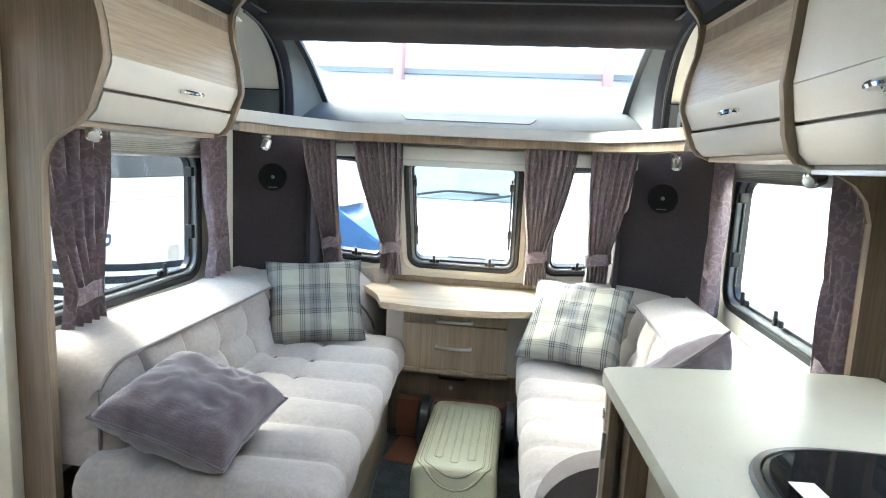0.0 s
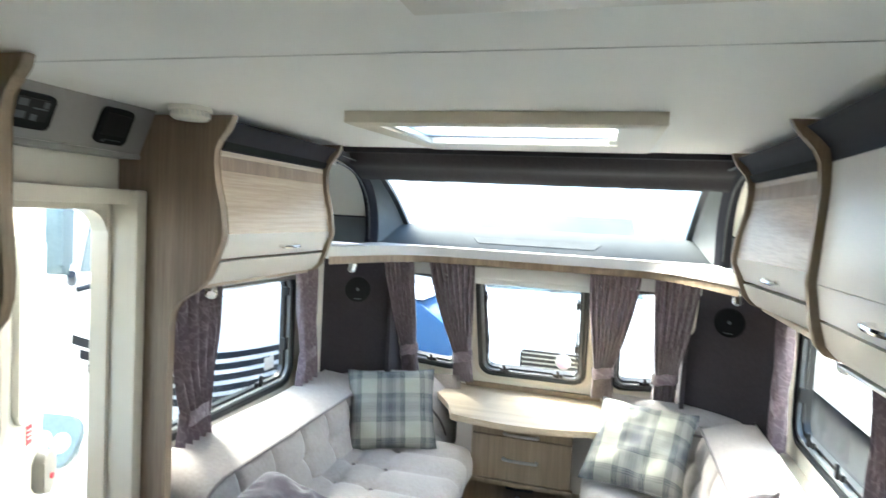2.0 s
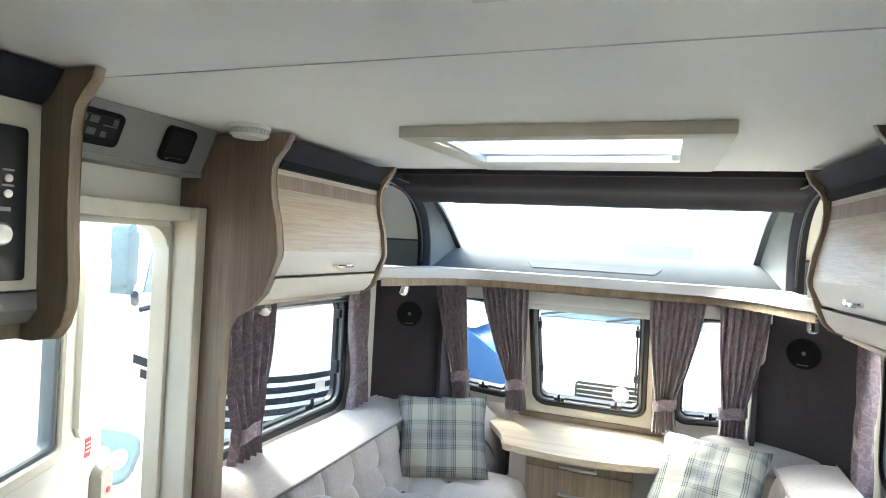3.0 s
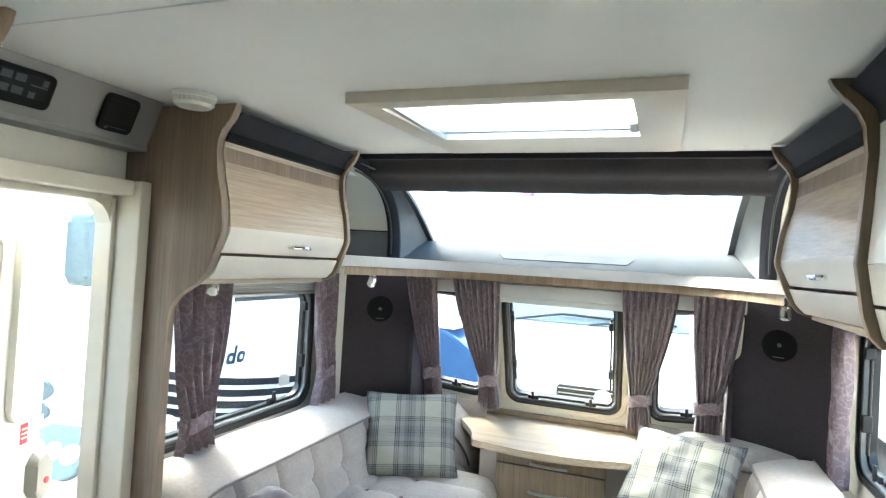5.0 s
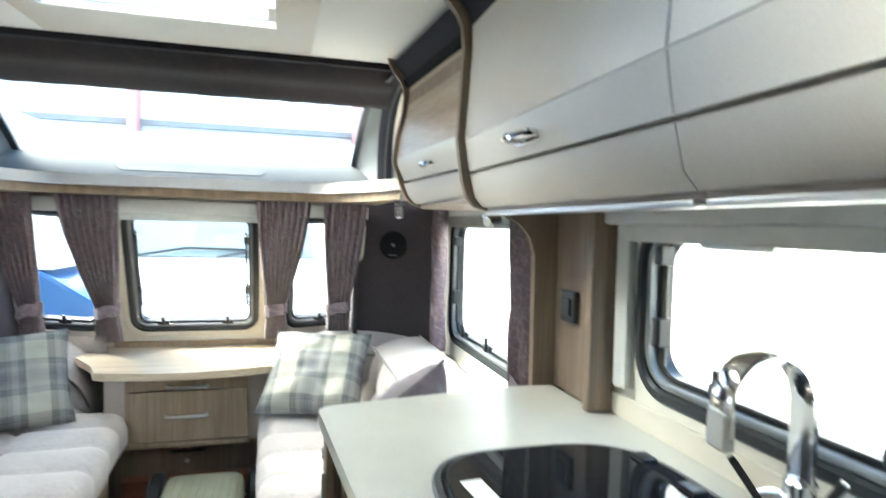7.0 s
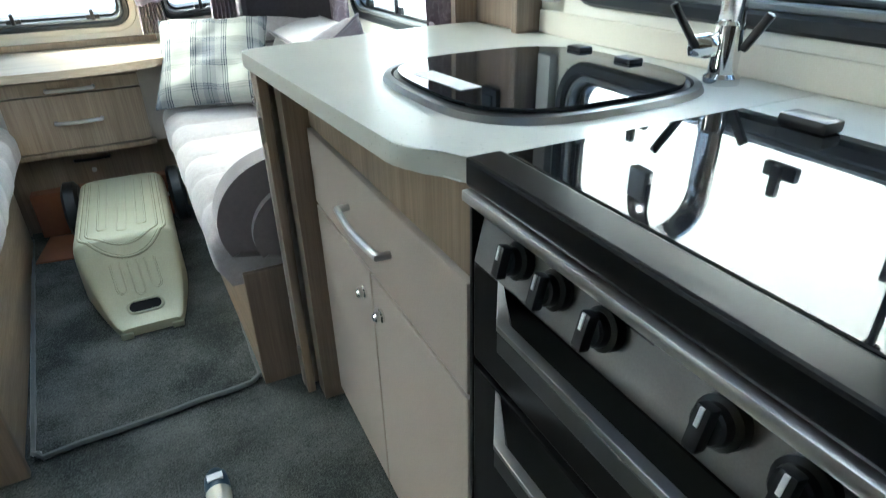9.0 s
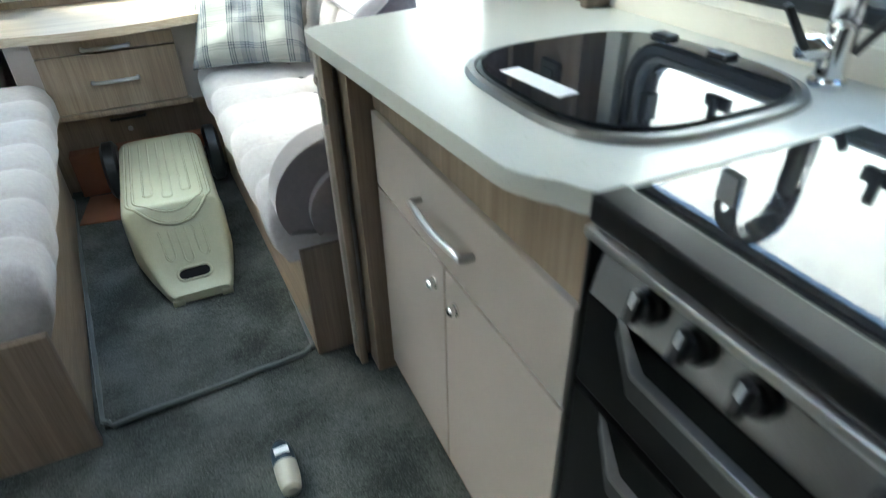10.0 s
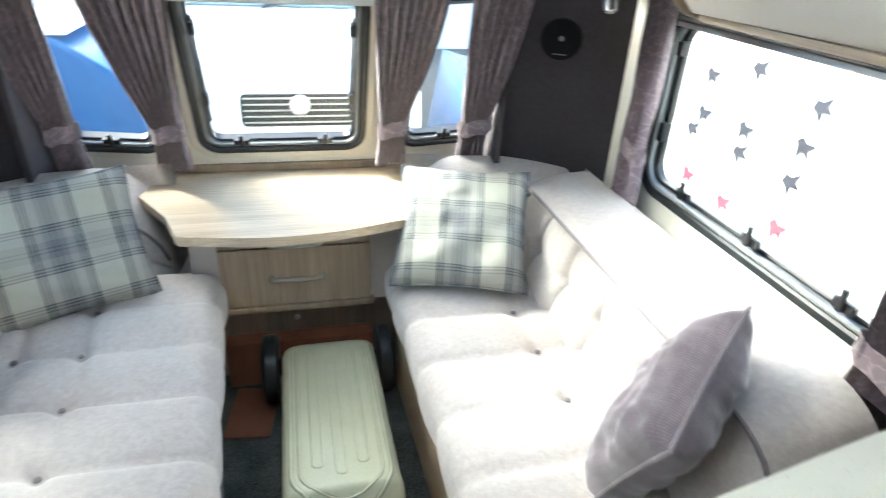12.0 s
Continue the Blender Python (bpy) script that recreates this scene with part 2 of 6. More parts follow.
def opal(name):
    """Frosted acrylic: half of the light goes straight through, half is spread."""
    m, n, l, b = shader(name, (0.9, 0.9, 0.9), 0.5)
    tr, tl, mx = n.new("ShaderNodeBsdfTransparent"), n.new("ShaderNodeBsdfTranslucent"), n.new("ShaderNodeMixShader")
    tl.inputs[0].default_value = (0.95, 0.95, 0.95, 1)
    mx.inputs[0].default_value = 0.5
    l.new(tr.outputs[0], mx.inputs[1])
    l.new(tl.outputs[0], mx.inputs[2])
    l.new(mx.outputs[0], n["Material Output"].inputs[0])
    return m


def stone_top(name):
    m, n, l, b = shader(name, (0.6, 0.6, 0.54), 0.28)
    v = coords(n, l)
    big = noise_tex(n, l, v, 5, 3)
    vor = n.new("ShaderNodeTexVoronoi")
    vor.inputs["Scale"].default_value = 400.0
    l.new(v, vor.inputs["Vector"])
    base = ramp(n, l, big, [(0.3, (0.50, 0.505, 0.455)), (0.7, (0.55, 0.55, 0.50))])
    flecks = ramp(n, l, vor.outputs["Color"], [(0.0, (1, 1, 1)), (0.86, (1, 1, 1)), (0.9, (0.72, 0.72, 0.7))], True)
    l.new(mix(n, l, 0.6, base, flecks, "MULTIPLY"), b.inputs["Base Color"])
    return m


LIGHT_WOOD = wood("pale_wood_along", (0.50, 0.42, 0.32), (0.36, 0.285, 0.205), "y", 0.35)
DESK_WOOD = wood("pale_wood_across", (0.56, 0.47, 0.35), (0.43, 0.35, 0.25), "x", 0.35)
UPRIGHT_WOOD = wood("brown_wood_upright", (0.29, 0.225, 0.165), (0.20, 0.15, 0.11), "z", 0.45)
DRAWER_WOOD = wood("brown_wood_drawer", (0.34, 0.265, 0.185), (0.23, 0.175, 0.12), "z", 0.45)
EDGE_WOOD = wood("edge_wood", (0.28, 0.21, 0.14), (0.20, 0.15, 0.10), "z", 0.45)
PLINTH_WOOD = wood("plinth_wood", (0.40, 0.31, 0.21), (0.29, 0.22, 0.15), "y", 0.45)
CREAM_DOOR = mottled("cream_gloss_laminate", (0.56, 0.53, 0.48), (0.59, 0.56, 0.51), 3, 300, 0.34, 0.02)
TAUPE_DOOR = mottled("taupe_laminate", (0.385, 0.335, 0.29), (0.415, 0.362, 0.315), 4, 300, 0.4, 0.04)
WALL_BOARD = mottled("cream_wallboard", (0.68, 0.66, 0.59), (0.72, 0.70, 0.63), 2.5, 260, 0.55, 0.08)
CEIL_BOARD = mottled("white_ceiling_board", (0.82, 0.83, 0.81), (0.86, 0.87, 0.85), 2.0, 350, 0.65, 0.12)
WHITE_PLASTIC = mottled("white_plastic", (0.66, 0.65, 0.60), (0.70, 0.69, 0.64), 5, 400, 0.4, 0.03)
CREAM_FRAME = mottled("cream_frame", (0.62, 0.58, 0.49), (0.66, 0.62, 0.53), 5, 400, 0.4, 0.03)
BLIND_WHITE = mottled("white_blind", (0.55, 0.56, 0.55), (0.60, 0.61, 0.60), 9, 500, 0.5, 0.05)
DARK_TRIM = mottled("dark_slate_trim", (0.026, 0.026, 0.034), (0.034, 0.034, 0.042), 6, 400, 0.75, 0.06, Specular_IOR_Level=0.15)
GREY_TRIM = mottled("grey_moulding", (0.13, 0.14, 0.146), (0.155, 0.165, 0.17), 6, 400, 0.7, 0.06, Specular_IOR_Level=0.12)
OVEN_BLACK = mottled("oven_enamel", (0.0045, 0.0045, 0.005), (0.007, 0.007, 0.0075), 6, 300, 0.3, 0.02, Specular_IOR_Level=0.22)
SLATE = mottled("slate_moulding", (0.085, 0.092, 0.097), (0.10, 0.108, 0.113), 6, 400, 0.75, 0.06, Specular_IOR_Level=0.12)
SPEAKER_BLACK = mottled("matt_black_grille", (0.008, 0.008, 0.009), (0.012, 0.012, 0.013), 8, 900, 0.8, 0.1, Specular_IOR_Level=0.15)
FADED_RED = mottled("faded_red_paint", (0.50, 0.22, 0.20), (0.56, 0.27, 0.25), 2, 80, 0.5, 0.05)
DARK_CLOTH = cloth("charcoal_cloth", (0.030, 0.027, 0.030), (0.045, 0.040, 0.044), 700, 5, 0.95, 0.1)
DARK_PANEL = cloth("aubergine_panel", (0.040, 0.034, 0.039), (0.055, 0.047, 0.053), 900, 4, 0.9, 0.1)
SEAL_GREY = mottled("grey_rubber_seal", (0.16, 0.17, 0.175), (0.21, 0.22, 0.225), 8, 300, 0.3, 0.03)
RUBBER = mottled("black_rubber", (0.012, 0.014, 0.016), (0.02, 0.022, 0.024), 8, 300, 0.35, 0.04)
BLACK = mottled("black_plastic", (0.010, 0.010, 0.011), (0.016, 0.016, 0.017), 8, 300, 0.3, 0.03)
CHROME = mottled("chrome", (0.78, 0.78, 0.78), (0.82, 0.82, 0.82), 9, 200, 0.09, 0.0, 1.0)
PANEL_STEEL = mottled("dark_brushed_steel", (0.17, 0.17, 0.17), (0.23, 0.23, 0.23), 9, 500, 0.38, 0.02, 1.0)
SATIN = mottled("satin_steel", (0.55, 0.54, 0.52), (0.6, 0.59, 0.57), 9, 500, 0.28, 0.02, 1.0)
SHELF_GREY = mottled("pale_shelf_laminate", (0.44, 0.43, 0.41), (0.49, 0.48, 0.455), 6, 300, 0.4, 0.04)
GREY_BAND = mottled("grey_band", (0.22, 0.215, 0.205), (0.25, 0.245, 0.235), 6, 300, 0.45, 0.04)
SOFA = cloth("stone_chenille", (0.325, 0.298, 0.285), (0.43, 0.40, 0.383), 500, 5)
PIPING = cloth("dark_piping", (0.13, 0.115, 0.12), (0.17, 0.15, 0.155), 800, 7)
TAUPE_CLOTH = cloth("taupe_chenille", (0.19, 0.162, 0.155), (0.235, 0.20, 0.19), 800, 6)
PLAID = plaid_cloth("plaid_wool")
PURPLE = velvet("mauve_velvet", (0.088, 0.072, 0.088), (0.13, 0.108, 0.128))
CURTAIN = curtain_cloth("mauve_curtain")
CARPET = carpet_pile("grey_carpet", (0.032, 0.036, 0.033), (0.125, 0.131, 0.12))
CARPET_EDGE = cloth("carpet_binding", (0.10, 0.11, 0.108), (0.13, 0.14, 0.135), 600, 10)
OPAL = opal("frosted_acrylic")
GLASS = glass("clear_acrylic", (0.97, 0.985, 0.98))
TOPSTONE = stone_top("speckled_worktop")
DARK_GLASS = mottled("dark_tempered_glass", (0.010, 0.011, 0.013), (0.012, 0.013, 0.015), 6, 200, 0.03, 0.0, 0.0, IOR=1.5, Specular_IOR_Level=0.32)
# Darker tone of the carrier's green: shade along its ridges, put into colour.
RIDGE_SHADE = mottled("ridge_shade_green", (0.17, 0.17, 0.10), (0.23, 0.23, 0.145), 9, 240, 0.6, 0.05)
GREEN_CREAM = mottled("pale_green_plastic", (0.40, 0.40, 0.275), (0.45, 0.45, 0.315), 7, 240, 0.42, 0.05)
VAN_WHITE = mottled("white_vehicle_paint", (0.78, 0.78, 0.78), (0.82, 0.82, 0.82), 1.5, 50, 0.2, 0.0)
VAN_BLUE = mottled("blue_vehicle_paint", (0.035, 0.10, 0.24), (0.045, 0.12, 0.27), 1.5, 50, 0.25, 0.0)
VAN_GLASS = mottled("vehicle_glass", (0.10, 0.14, 0.15), (0.16, 0.20, 0.21), 1.2, 60, 0.08, 0.0)
ASPHALT = mottled("asphalt", (0.05, 0.05, 0.05), (0.075, 0.074, 0.07), 0.8, 90, 0.9, 0.5)
CLADDING = mottled("white_cladding", (0.72, 0.73, 0.74), (0.78, 0.79, 0.80), 0.4, 40, 0.5, 0.05)
PINK = mottled("faded_red_print", (0.62, 0.36, 0.38), (0.66, 0.42, 0.44), 2, 80, 0.4, 0.0)
ORANGE = mottled("orange_card", (0.15, 0.055, 0.025), (0.20, 0.075, 0.033), 8, 200, 0.7, 0.1)
NAVY = mottled("navy_plastic", (0.012, 0.035, 0.06), (0.018, 0.045, 0.075), 8, 200, 0.35, 0.0)
BOTTLE_CREAM = mottled("cream_bottle", (0.55, 0.52, 0.42), (0.6, 0.57, 0.47), 8, 200, 0.4, 0.0)
LABEL_WHITE = mottled("white_print", (0.75, 0.75, 0.75), (0.8, 0.8, 0.8), 8, 200, 0.5, 0.0)
LABEL_RED = mottled("red_print", (0.6, 0.03, 0.05), (0.65, 0.04, 0.06), 8, 200, 0.5, 0.0)
GLOW_RED = shader("red_led", (0.6, 0.02, 0.02), 0.4)[0]
GLOW_RED.node_tree.nodes["Principled BSDF"].inputs["Emission Color"].default_value = (1.0, 0.05, 0.03, 1)
GLOW_RED.node_tree.nodes["Principled BSDF"].inputs["Emission Strength"].default_value = 0.12


# ---- shell of the caravan ----
def add_wall(bm, axis, a0, a1, lo, hi, z0, z1, holes):
    """A wall from lo to hi along its length, between a0 and a1 in thickness, with rectangular openings (lo, hi, z0, z1)."""
    us = sorted({lo, hi, *[h[0] for h in holes], *[h[1] for h in holes]})
    zs = sorted({z0, z1, *[h[2] for h in holes], *[h[3] for h in holes]})
    for u0, u1 in zip(us, us[1:]):
        start = None
        for w0, w1 in list(zip(zs, zs[1:])) + [(z1, None)]:
            blocked = w1 is None or any(h[0] < (u0 + u1) / 2 < h[1] and h[2] < (w0 + w1) / 2 < h[3] for h in holes)
            if not blocked and start is None:
                start = w0
            if blocked and start is not None:
                if axis == "x":
                    add_box(bm, a0, a1, u0, u1, start, w0)
                else:
                    add_box(bm, u0, u1, a0, a1, start, w0)
                start = None
    return bm


REAR, FRONT = -1.75, 3.02
LWIN = (1.36, 2.30, 0.80, 1.335)    # left lounge window: y0, y1, z0, z1
RWIN = (1.34, 2.385, 0.83, 1.345)
KWIN = (0.10, 0.90, 1.00, 1.33)
DOOR = (0.58, 1.17, 0.0, 1.62)
SKY = (-0.252, 0.408, 1.22, 1.70)     # rooflight: x0, x1, y0, y1
VENT = (0.20, 0.76, -0.22, 0.33)   # kitchen roof vent

setting("floor", box(WL - 0.04, WR + 0.04, REAR, FRONT, -0.05, 0.0), CARPET, "worn dark grey carpet over the caravan floor", "floor")
setting("wall_left", add_wall(bmesh.new(), "x", WL - 0.035, WL, REAR, 2.62, -0.05, TOP + 0.03, [LWIN, DOOR]), WALL_BOARD, "cream wallboard side wall with window and doorway", "wall")
setting("wall_right", add_wall(bmesh.new(), "x", WR, WR + 0.035, REAR, 2.62, -0.05, TOP + 0.03, [RWIN, KWIN]), WALL_BOARD, "cream wallboard side wall with two windows", "wall")
setting("wall_rear", box(WL - 0.035, WR + 0.035, REAR - 0.04, REAR, -0.05, TOP + 0.03), UPRIGHT_WOOD, "plain wood panelled wall at the rear", "wall")


def slab_with_holes(x0, x1, y0, y1, z0, z1, holes):
    bm = bmesh.new()
    us = sorted({x0, x1, *[h[0] for h in holes], *[h[1] for h in holes]})
    vs = sorted({y0, y1, *[h[2] for h in holes], *[h[3] for h in holes]})
    for a, b in zip(us, us[1:]):
        for c, d in zip(vs, vs[1:]):
            if not any(h[0] < (a + b) / 2 < h[1] and h[2] < (c + d) / 2 < h[3] for h in holes):
                add_box(bm, a, b, c, d, z0, z1)
    bmesh.ops.remove_doubles(bm, verts=bm.verts, dist=1e-5)
    return bm


ceil_bm = slab_with_holes(WL - 0.03, WR + 0.03, 0.637, 2.06, TOP, TOP + 0.05, [SKY])
add_box(ceil_bm, WL - 0.03, WR + 0.03, 0.633, 0.637, TOP + 0.004, TOP + 0.05)
rear_part = slab_with_holes(WL - 0.03, WR + 0.03, REAR, 0.633, TOP - 0.003, TOP + 0.05, [VENT])
merge(ceil_bm, rear_part)
setting("ceiling_joint", box(WL, WR, 0.634, 0.636, TOP - 0.0042, TOP + 0.003), BLIND_WHITE, "thin grey cross joint of the ceiling boards", "trim")
setting("ceiling", ceil_bm, CEIL_BOARD, "off-white textured ceiling board with one cross joint", "ceiling")


# ---- windows ----
def side_window(name, x, inward, y0, y1, z0, z1, label, latches, arms=True, bar=0.028):
    """A caravan window: black rounded rubber frame, acrylic pane, catches and stays. inward: +1 or -1 along x."""
    win = tagged(new(name), label, "window", "", "structure")
    win.location = (x, (y0 + y1) / 2, z0)
    m = plane_at((x, (y0 + y1) / 2, (z0 + z1) / 2), (0, inward, 0), (0, 0, 1))
    w, h = y1 - y0, z1 - z0
    part("window_frame", frame_ring(w + 0.05, h + 0.05, 0.10, bar, -0.03, 0.012, m), RUBBER, win, "black rubber frame")
    part("seal", frame_ring(w + 0.051 - 2 * bar, h + 0.051 - 2 * bar, 0.08, 0.013, -0.032, 0.004, m, 0.003), SEAL_GREY, win, "grey glazing seal")
    part("sash_frame", frame_ring(w + 0.026 - 2 * bar, h + 0.026 - 2 * bar, 0.07, 0.012, -0.045, -0.016, m, 0.004), BLACK, win)
    pane = part("pane", prism(rounded(w - 0.04, h - 0.04, 0.07), 0.004, m @ pose(0, 0, -0.04)), GLASS, win)
    pane.visible_shadow = False
    for k in range(latches):
        u = (k + 0.5) / latches * (w - 0.16) - (w - 0.16) / 2
        cm = m @ pose(u, -h / 2 + 0.045, 0.0)
        bm = box(-0.028, 0.028, -0.012, 0.012, 0, 0.014, 0.004, cm)
        add_box(bm, -0.008, 0.008, -0.012, 0.04, 0.012, 0.024, 0.004, cm)
        part("catch", bm, BLACK, win)
    if arms:
        for side in (-1, 1):
            cm = m @ pose(side * (w / 2 - 0.05), 0, 0)
            bm = tube([cm @ Vector((0, -h * 0.36, -0.01)), cm @ Vector((0, h * 0.34, -0.01))], 0.006, 8)
            add_box(bm, -0.012, 0.012, -0.03, 0.03, -0.02, 0.012, 0.004, cm @ pose(0, -h * 0.15, 0))
            add_box(bm, -0.012, 0.012, -0.02, 0.02, -0.02, 0.012, 0.004, cm @ pose(0, h * 0.33, 0))
            part("stay", bm, BLACK, win)
    return win


side_window("window_1", WL - 0.002, 1, *LWIN, "opened-blind caravan side window with black rounded frame", 2)
side_window("window_2", WR + 0.002, -1, *RWIN, "bright caravan side window with black rounded frame", 3)
side_window("window_3", WR + 0.002, -1, *KWIN, "wide kitchen window with black rounded frame behind the tap", 2, True, 0.028)


def roller_blind(x, inward, y0, y1, z, drop, label):
    b = thing("roller_blind", label, "blind", (x, (y0 + y1) / 2, z - drop), "window blinds")
    m = plane_at((x, y0, z), (0, 1, 0), (0, 0, 1))
    s = inward
    def xs(a, c):
        return sorted((x + s * a, x + s * c))
    part("cassette", box(*xs(0.001, 0.045), y0, y1, z - 0.05, z, 0.008), BLIND_WHITE, b)
    n = max(2, int(drop / 0.014))
    for k in range(n):
        zz = z - 0.05 - (drop - 0.05) * k / n
        part("pleat", box(*xs(0.006, 0.022 + 0.006 * (k % 2)), y0 + 0.01, y1 - 0.01, zz - (drop - 0.05) / n + 0.001, zz, 0.002), BLIND_WHITE, b)
    part("pull_bar", box(*xs(0.003, 0.034), y0 + 0.006, y1 - 0.006, z - drop - 0.014, z - drop, 0.003), SATIN, b)
    return b


roller_blind(WL, 1, 1.30, 2.40, 1.42, 0.10, "white folded roller blind above the door-side lounge window")
roller_blind(WR, -1, 1.30, 2.44, 1.415, 0.08, "white folded roller blind above the kitchen-side lounge window")
kb = thing("kitchen_blind", "white cassette blind with side rails round the kitchen window", "blind", (WR, 0.4, 1.3))
part("cassette", box(WR - 0.05, WR - 0.001, 0.04, 1.0, 1.335, 1.40, 0.01), BLIND_WHITE, kb)
part("rail", box(WR - 0.022, WR - 0.001, 0.935, 0.985, 0.975, 1.335, 0.004), BLIND_WHITE, kb)
part("rail", box(WR - 0.022, WR - 0.001, 0.045, 0.07, 0.985, 1.335, 0.004), BLIND_WHITE, kb)
part("folded_blind", box(WR - 0.035, WR - 0.006, 0.07, 0.934, 1.30, 1.335, 0.004), BLIND_WHITE, kb)
part("pull_tab", box(WR - 0.045, WR - 0.02, 0.52, 0.68, 1.293, 1.305, 0.003), SATIN, kb)

# ---- front wall: leaning middle, two side panels, dark corner panels ----
LEAN_BACK = 0.42


def front_y(z):
    return 2.70 + (1.31 - z) * LEAN_BACK


def front_panel(name, x0, x1, y0, y1, hole, label):
    """A leaning panel between plan points (x0, y0) and (x1, y1) at z = 1.31, with a rounded window in it: hole (u0, u1, z0, z1)."""
    length = math.hypot(x1 - x0, y1 - y0)
    u = Vector((x1 - x0, y1 - y0, 0)).normalized()
    v = Vector((0, -LEAN_BACK, 1))
    v = (v - u * v.dot(u))
    v = v / v.z
    m = plane_at((x0, y0, 1.31), u, v)
    s = v.length
    return m, length, s


def panel_with_window(name, x0, y0, x1, y1, hole, label, wlabel, catches, slope=0.0):
    m, length, s = front_panel(name, x0, x1, y0, y1, hole, label)
    u0, u1, z0, z1 = hole
    v0, v1 = (z0 - 1.31) * s, (z1 - 1.31) * s
    lo, hi = (0.66 - 1.31) * s, (1.50 - 1.31) * s
    bm = bmesh.new()
    tmp = add_wall(bmesh.new(), "y", -0.03, 0.0, 0.0, length, lo, hi, [(u0, u1, v0, v1)])
    merge(bm, tmp, m @ Matrix(((1, 0, 0, 0), (0, 0, 1, 0), (0, 1, 0, 0), (0, 0, 0, 1))))
    setting(name, bm, WALL_BOARD, label, "wall")
    w, h = u1 - u0, v1 - v0
    mc = m @ pose((u0 + u1) / 2, (v0 + v1) / 2, 0) @ Matrix(((1, 0, 0, 0), (slope, 1, 0, 0), (0, 0, 1, 0), (0, 0, 0, 1)))
    win = tagged(new("window_" + {"wall_front": "4", "wall_front_left": "5", "wall_front_right": "6"}[name]), wlabel, "window", "", "structure")
    win.location = mc.translation
    part("window_frame", frame_ring(w + 0.04, h + 0.04, 0.075, 0.026, -0.04, 0.014, mc), RUBBER, win, "black rubber frame")
    part("seal", frame_ring(w - 0.011, h - 0.011, 0.05, 0.012, -0.04, 0.004, mc, 0.003), SEAL_GREY, win, "grey glazing seal")
    part("sash_frame", frame_ring(w - 0.034, h - 0.034, 0.045, 0.010, -0.044, -0.012, mc, 0.003), BLACK, win)
    pane = part("pane", prism(rounded(w - 0.04, h - 0.04, 0.045), 0.004, mc @ pose(0, 0, -0.036)), GLASS, win)
    pane.visible_shadow = False
    part("surround", frame_ring(w + 0.10, h + 0.10, 0.10, 0.034, -0.002, 0.008, mc), CREAM_FRAME, win, "cream moulded surround")
    for k in range(catches):
        uu = ((k + 0.5) / catches - 0.5) * w * 1.07
        cm = mc @ pose(uu, -h / 2 + 0.035, 0.004)
        bm = box(-0.026, 0.026, -0.010, 0.010, 0, 0.014, 0.003, cm)
        add_box(bm, -0.007, 0.007, -0.010, 0.036, 0.010, 0.022, 0.003, cm)
        part("catch", bm, BLACK, win)
    if catches == 2:
        for side in (-1, 1):
            cm = mc @ pose(side * (w / 2 - 0.035), 0, 0)
            bm = tube([cm @ Vector((0, -h * 0.3, -0.005)), cm @ Vector((0, h * 0.36, -0.005))], 0.005, 8)
            add_box(bm, -0.010, 0.010, -0.02, 0.02, -0.01, 0.014, 0.003, cm @ pose(0, h * 0.30, 0))
            add_box(bm, -0.010, 0.010, -0.02, 0.02, -0.01, 0.014, 0.003, cm @ pose(0, -h * 0.14, 0))
            part("stay", bm, BLACK, win)
    return mc


panel_with_window("wall_front", CX - 0.40, 2.70, CX + 0.36, 2.70, (0.110, 0.652, 0.80, 1.345), "cream front wall that leans out towards its foot", "front window with black rounded frame between mauve curtains", 2)
panel_with_window("wall_front_left", CX - 0.80, 2.70, CX - 0.401, 2.70, (0.075, 0.365, 0.815, 1.34), "cream front wall beside the middle window", "front side window half behind a curtain", 1, -0.09)
panel_with_window("wall_front_right", CX + 0.361, 2.70, CX + 0.75, 2.70, (0.05, 0.36, 0.815, 1.34), "cream front wall beside the middle window", "front side window half behind a curtain", 1, 0.09)
for s, nm in ((-1, "corner_panel_left"), (1, "corner_panel_right")):
    xa, xb = (0.785, 1.105) if s > 0 else (-0.75, -1.08)
    u = Vector((xb - xa, -0.16, 0))
    m = plane_at((xa, 2.77, 0.40), u, (0, 0, 1))
    L = u.length
    bm = prism([(0, 0), (L + 0.06, 0), (L + 0.06, 1.06), (0, 1.06)], 0.02, m @ pose(0, 0, -0.02))
    setting(nm, bm, DARK_PANEL, "dark aubergine cloth-covered corner panel with a loudspeaker", "panel")
    sp = thing("loudspeaker", "round black loudspeaker sunk in the dark corner panel", "loudspeaker", m @ Vector((L * 0.52, 0.82, 0)), "corner loudspeakers")
    sm = m @ pose(L * 0.52, 0.825, 0)
    if s < 0:
        sm = sm @ pose(0, 0, -0.02, 180, 0, 0)
    part("rim", lathe([(0.068, 0.0), (0.068, 0.006), (0.064, 0.009), (0.060, 0.007), (0.060, 0.0)], sm, 36), SPEAKER_BLACK, sp)
    part("cone", lathe([(0.0605, 0.003), (0.05, 0.004), (0.02, 0.001), (0.012, 0.002)], sm, 32), SPEAKER_BLACK, sp)
    part("dust_cap", lathe([(0.009, 0.003), (0.007, 0.006), (0.004, 0.0075), (0.001, 0.008)], sm, 20), GREY_TRIM, sp, "grey dust cap")
    part("badge", box(-0.022, 0.022, -0.052 if s > 0 else 0.048, -0.048 if s > 0 else 0.052, 0.0095, 0.0115, 0.0, sm), GREY_TRIM, sp, "thin silver badge bar")
    setting("corner_return", box(*sorted((xa, xa - s * 0.02)), 2.71, 2.984, 0.40, 1.44), DARK_PANEL, "dark cloth-covered return of the corner panel", "panel")
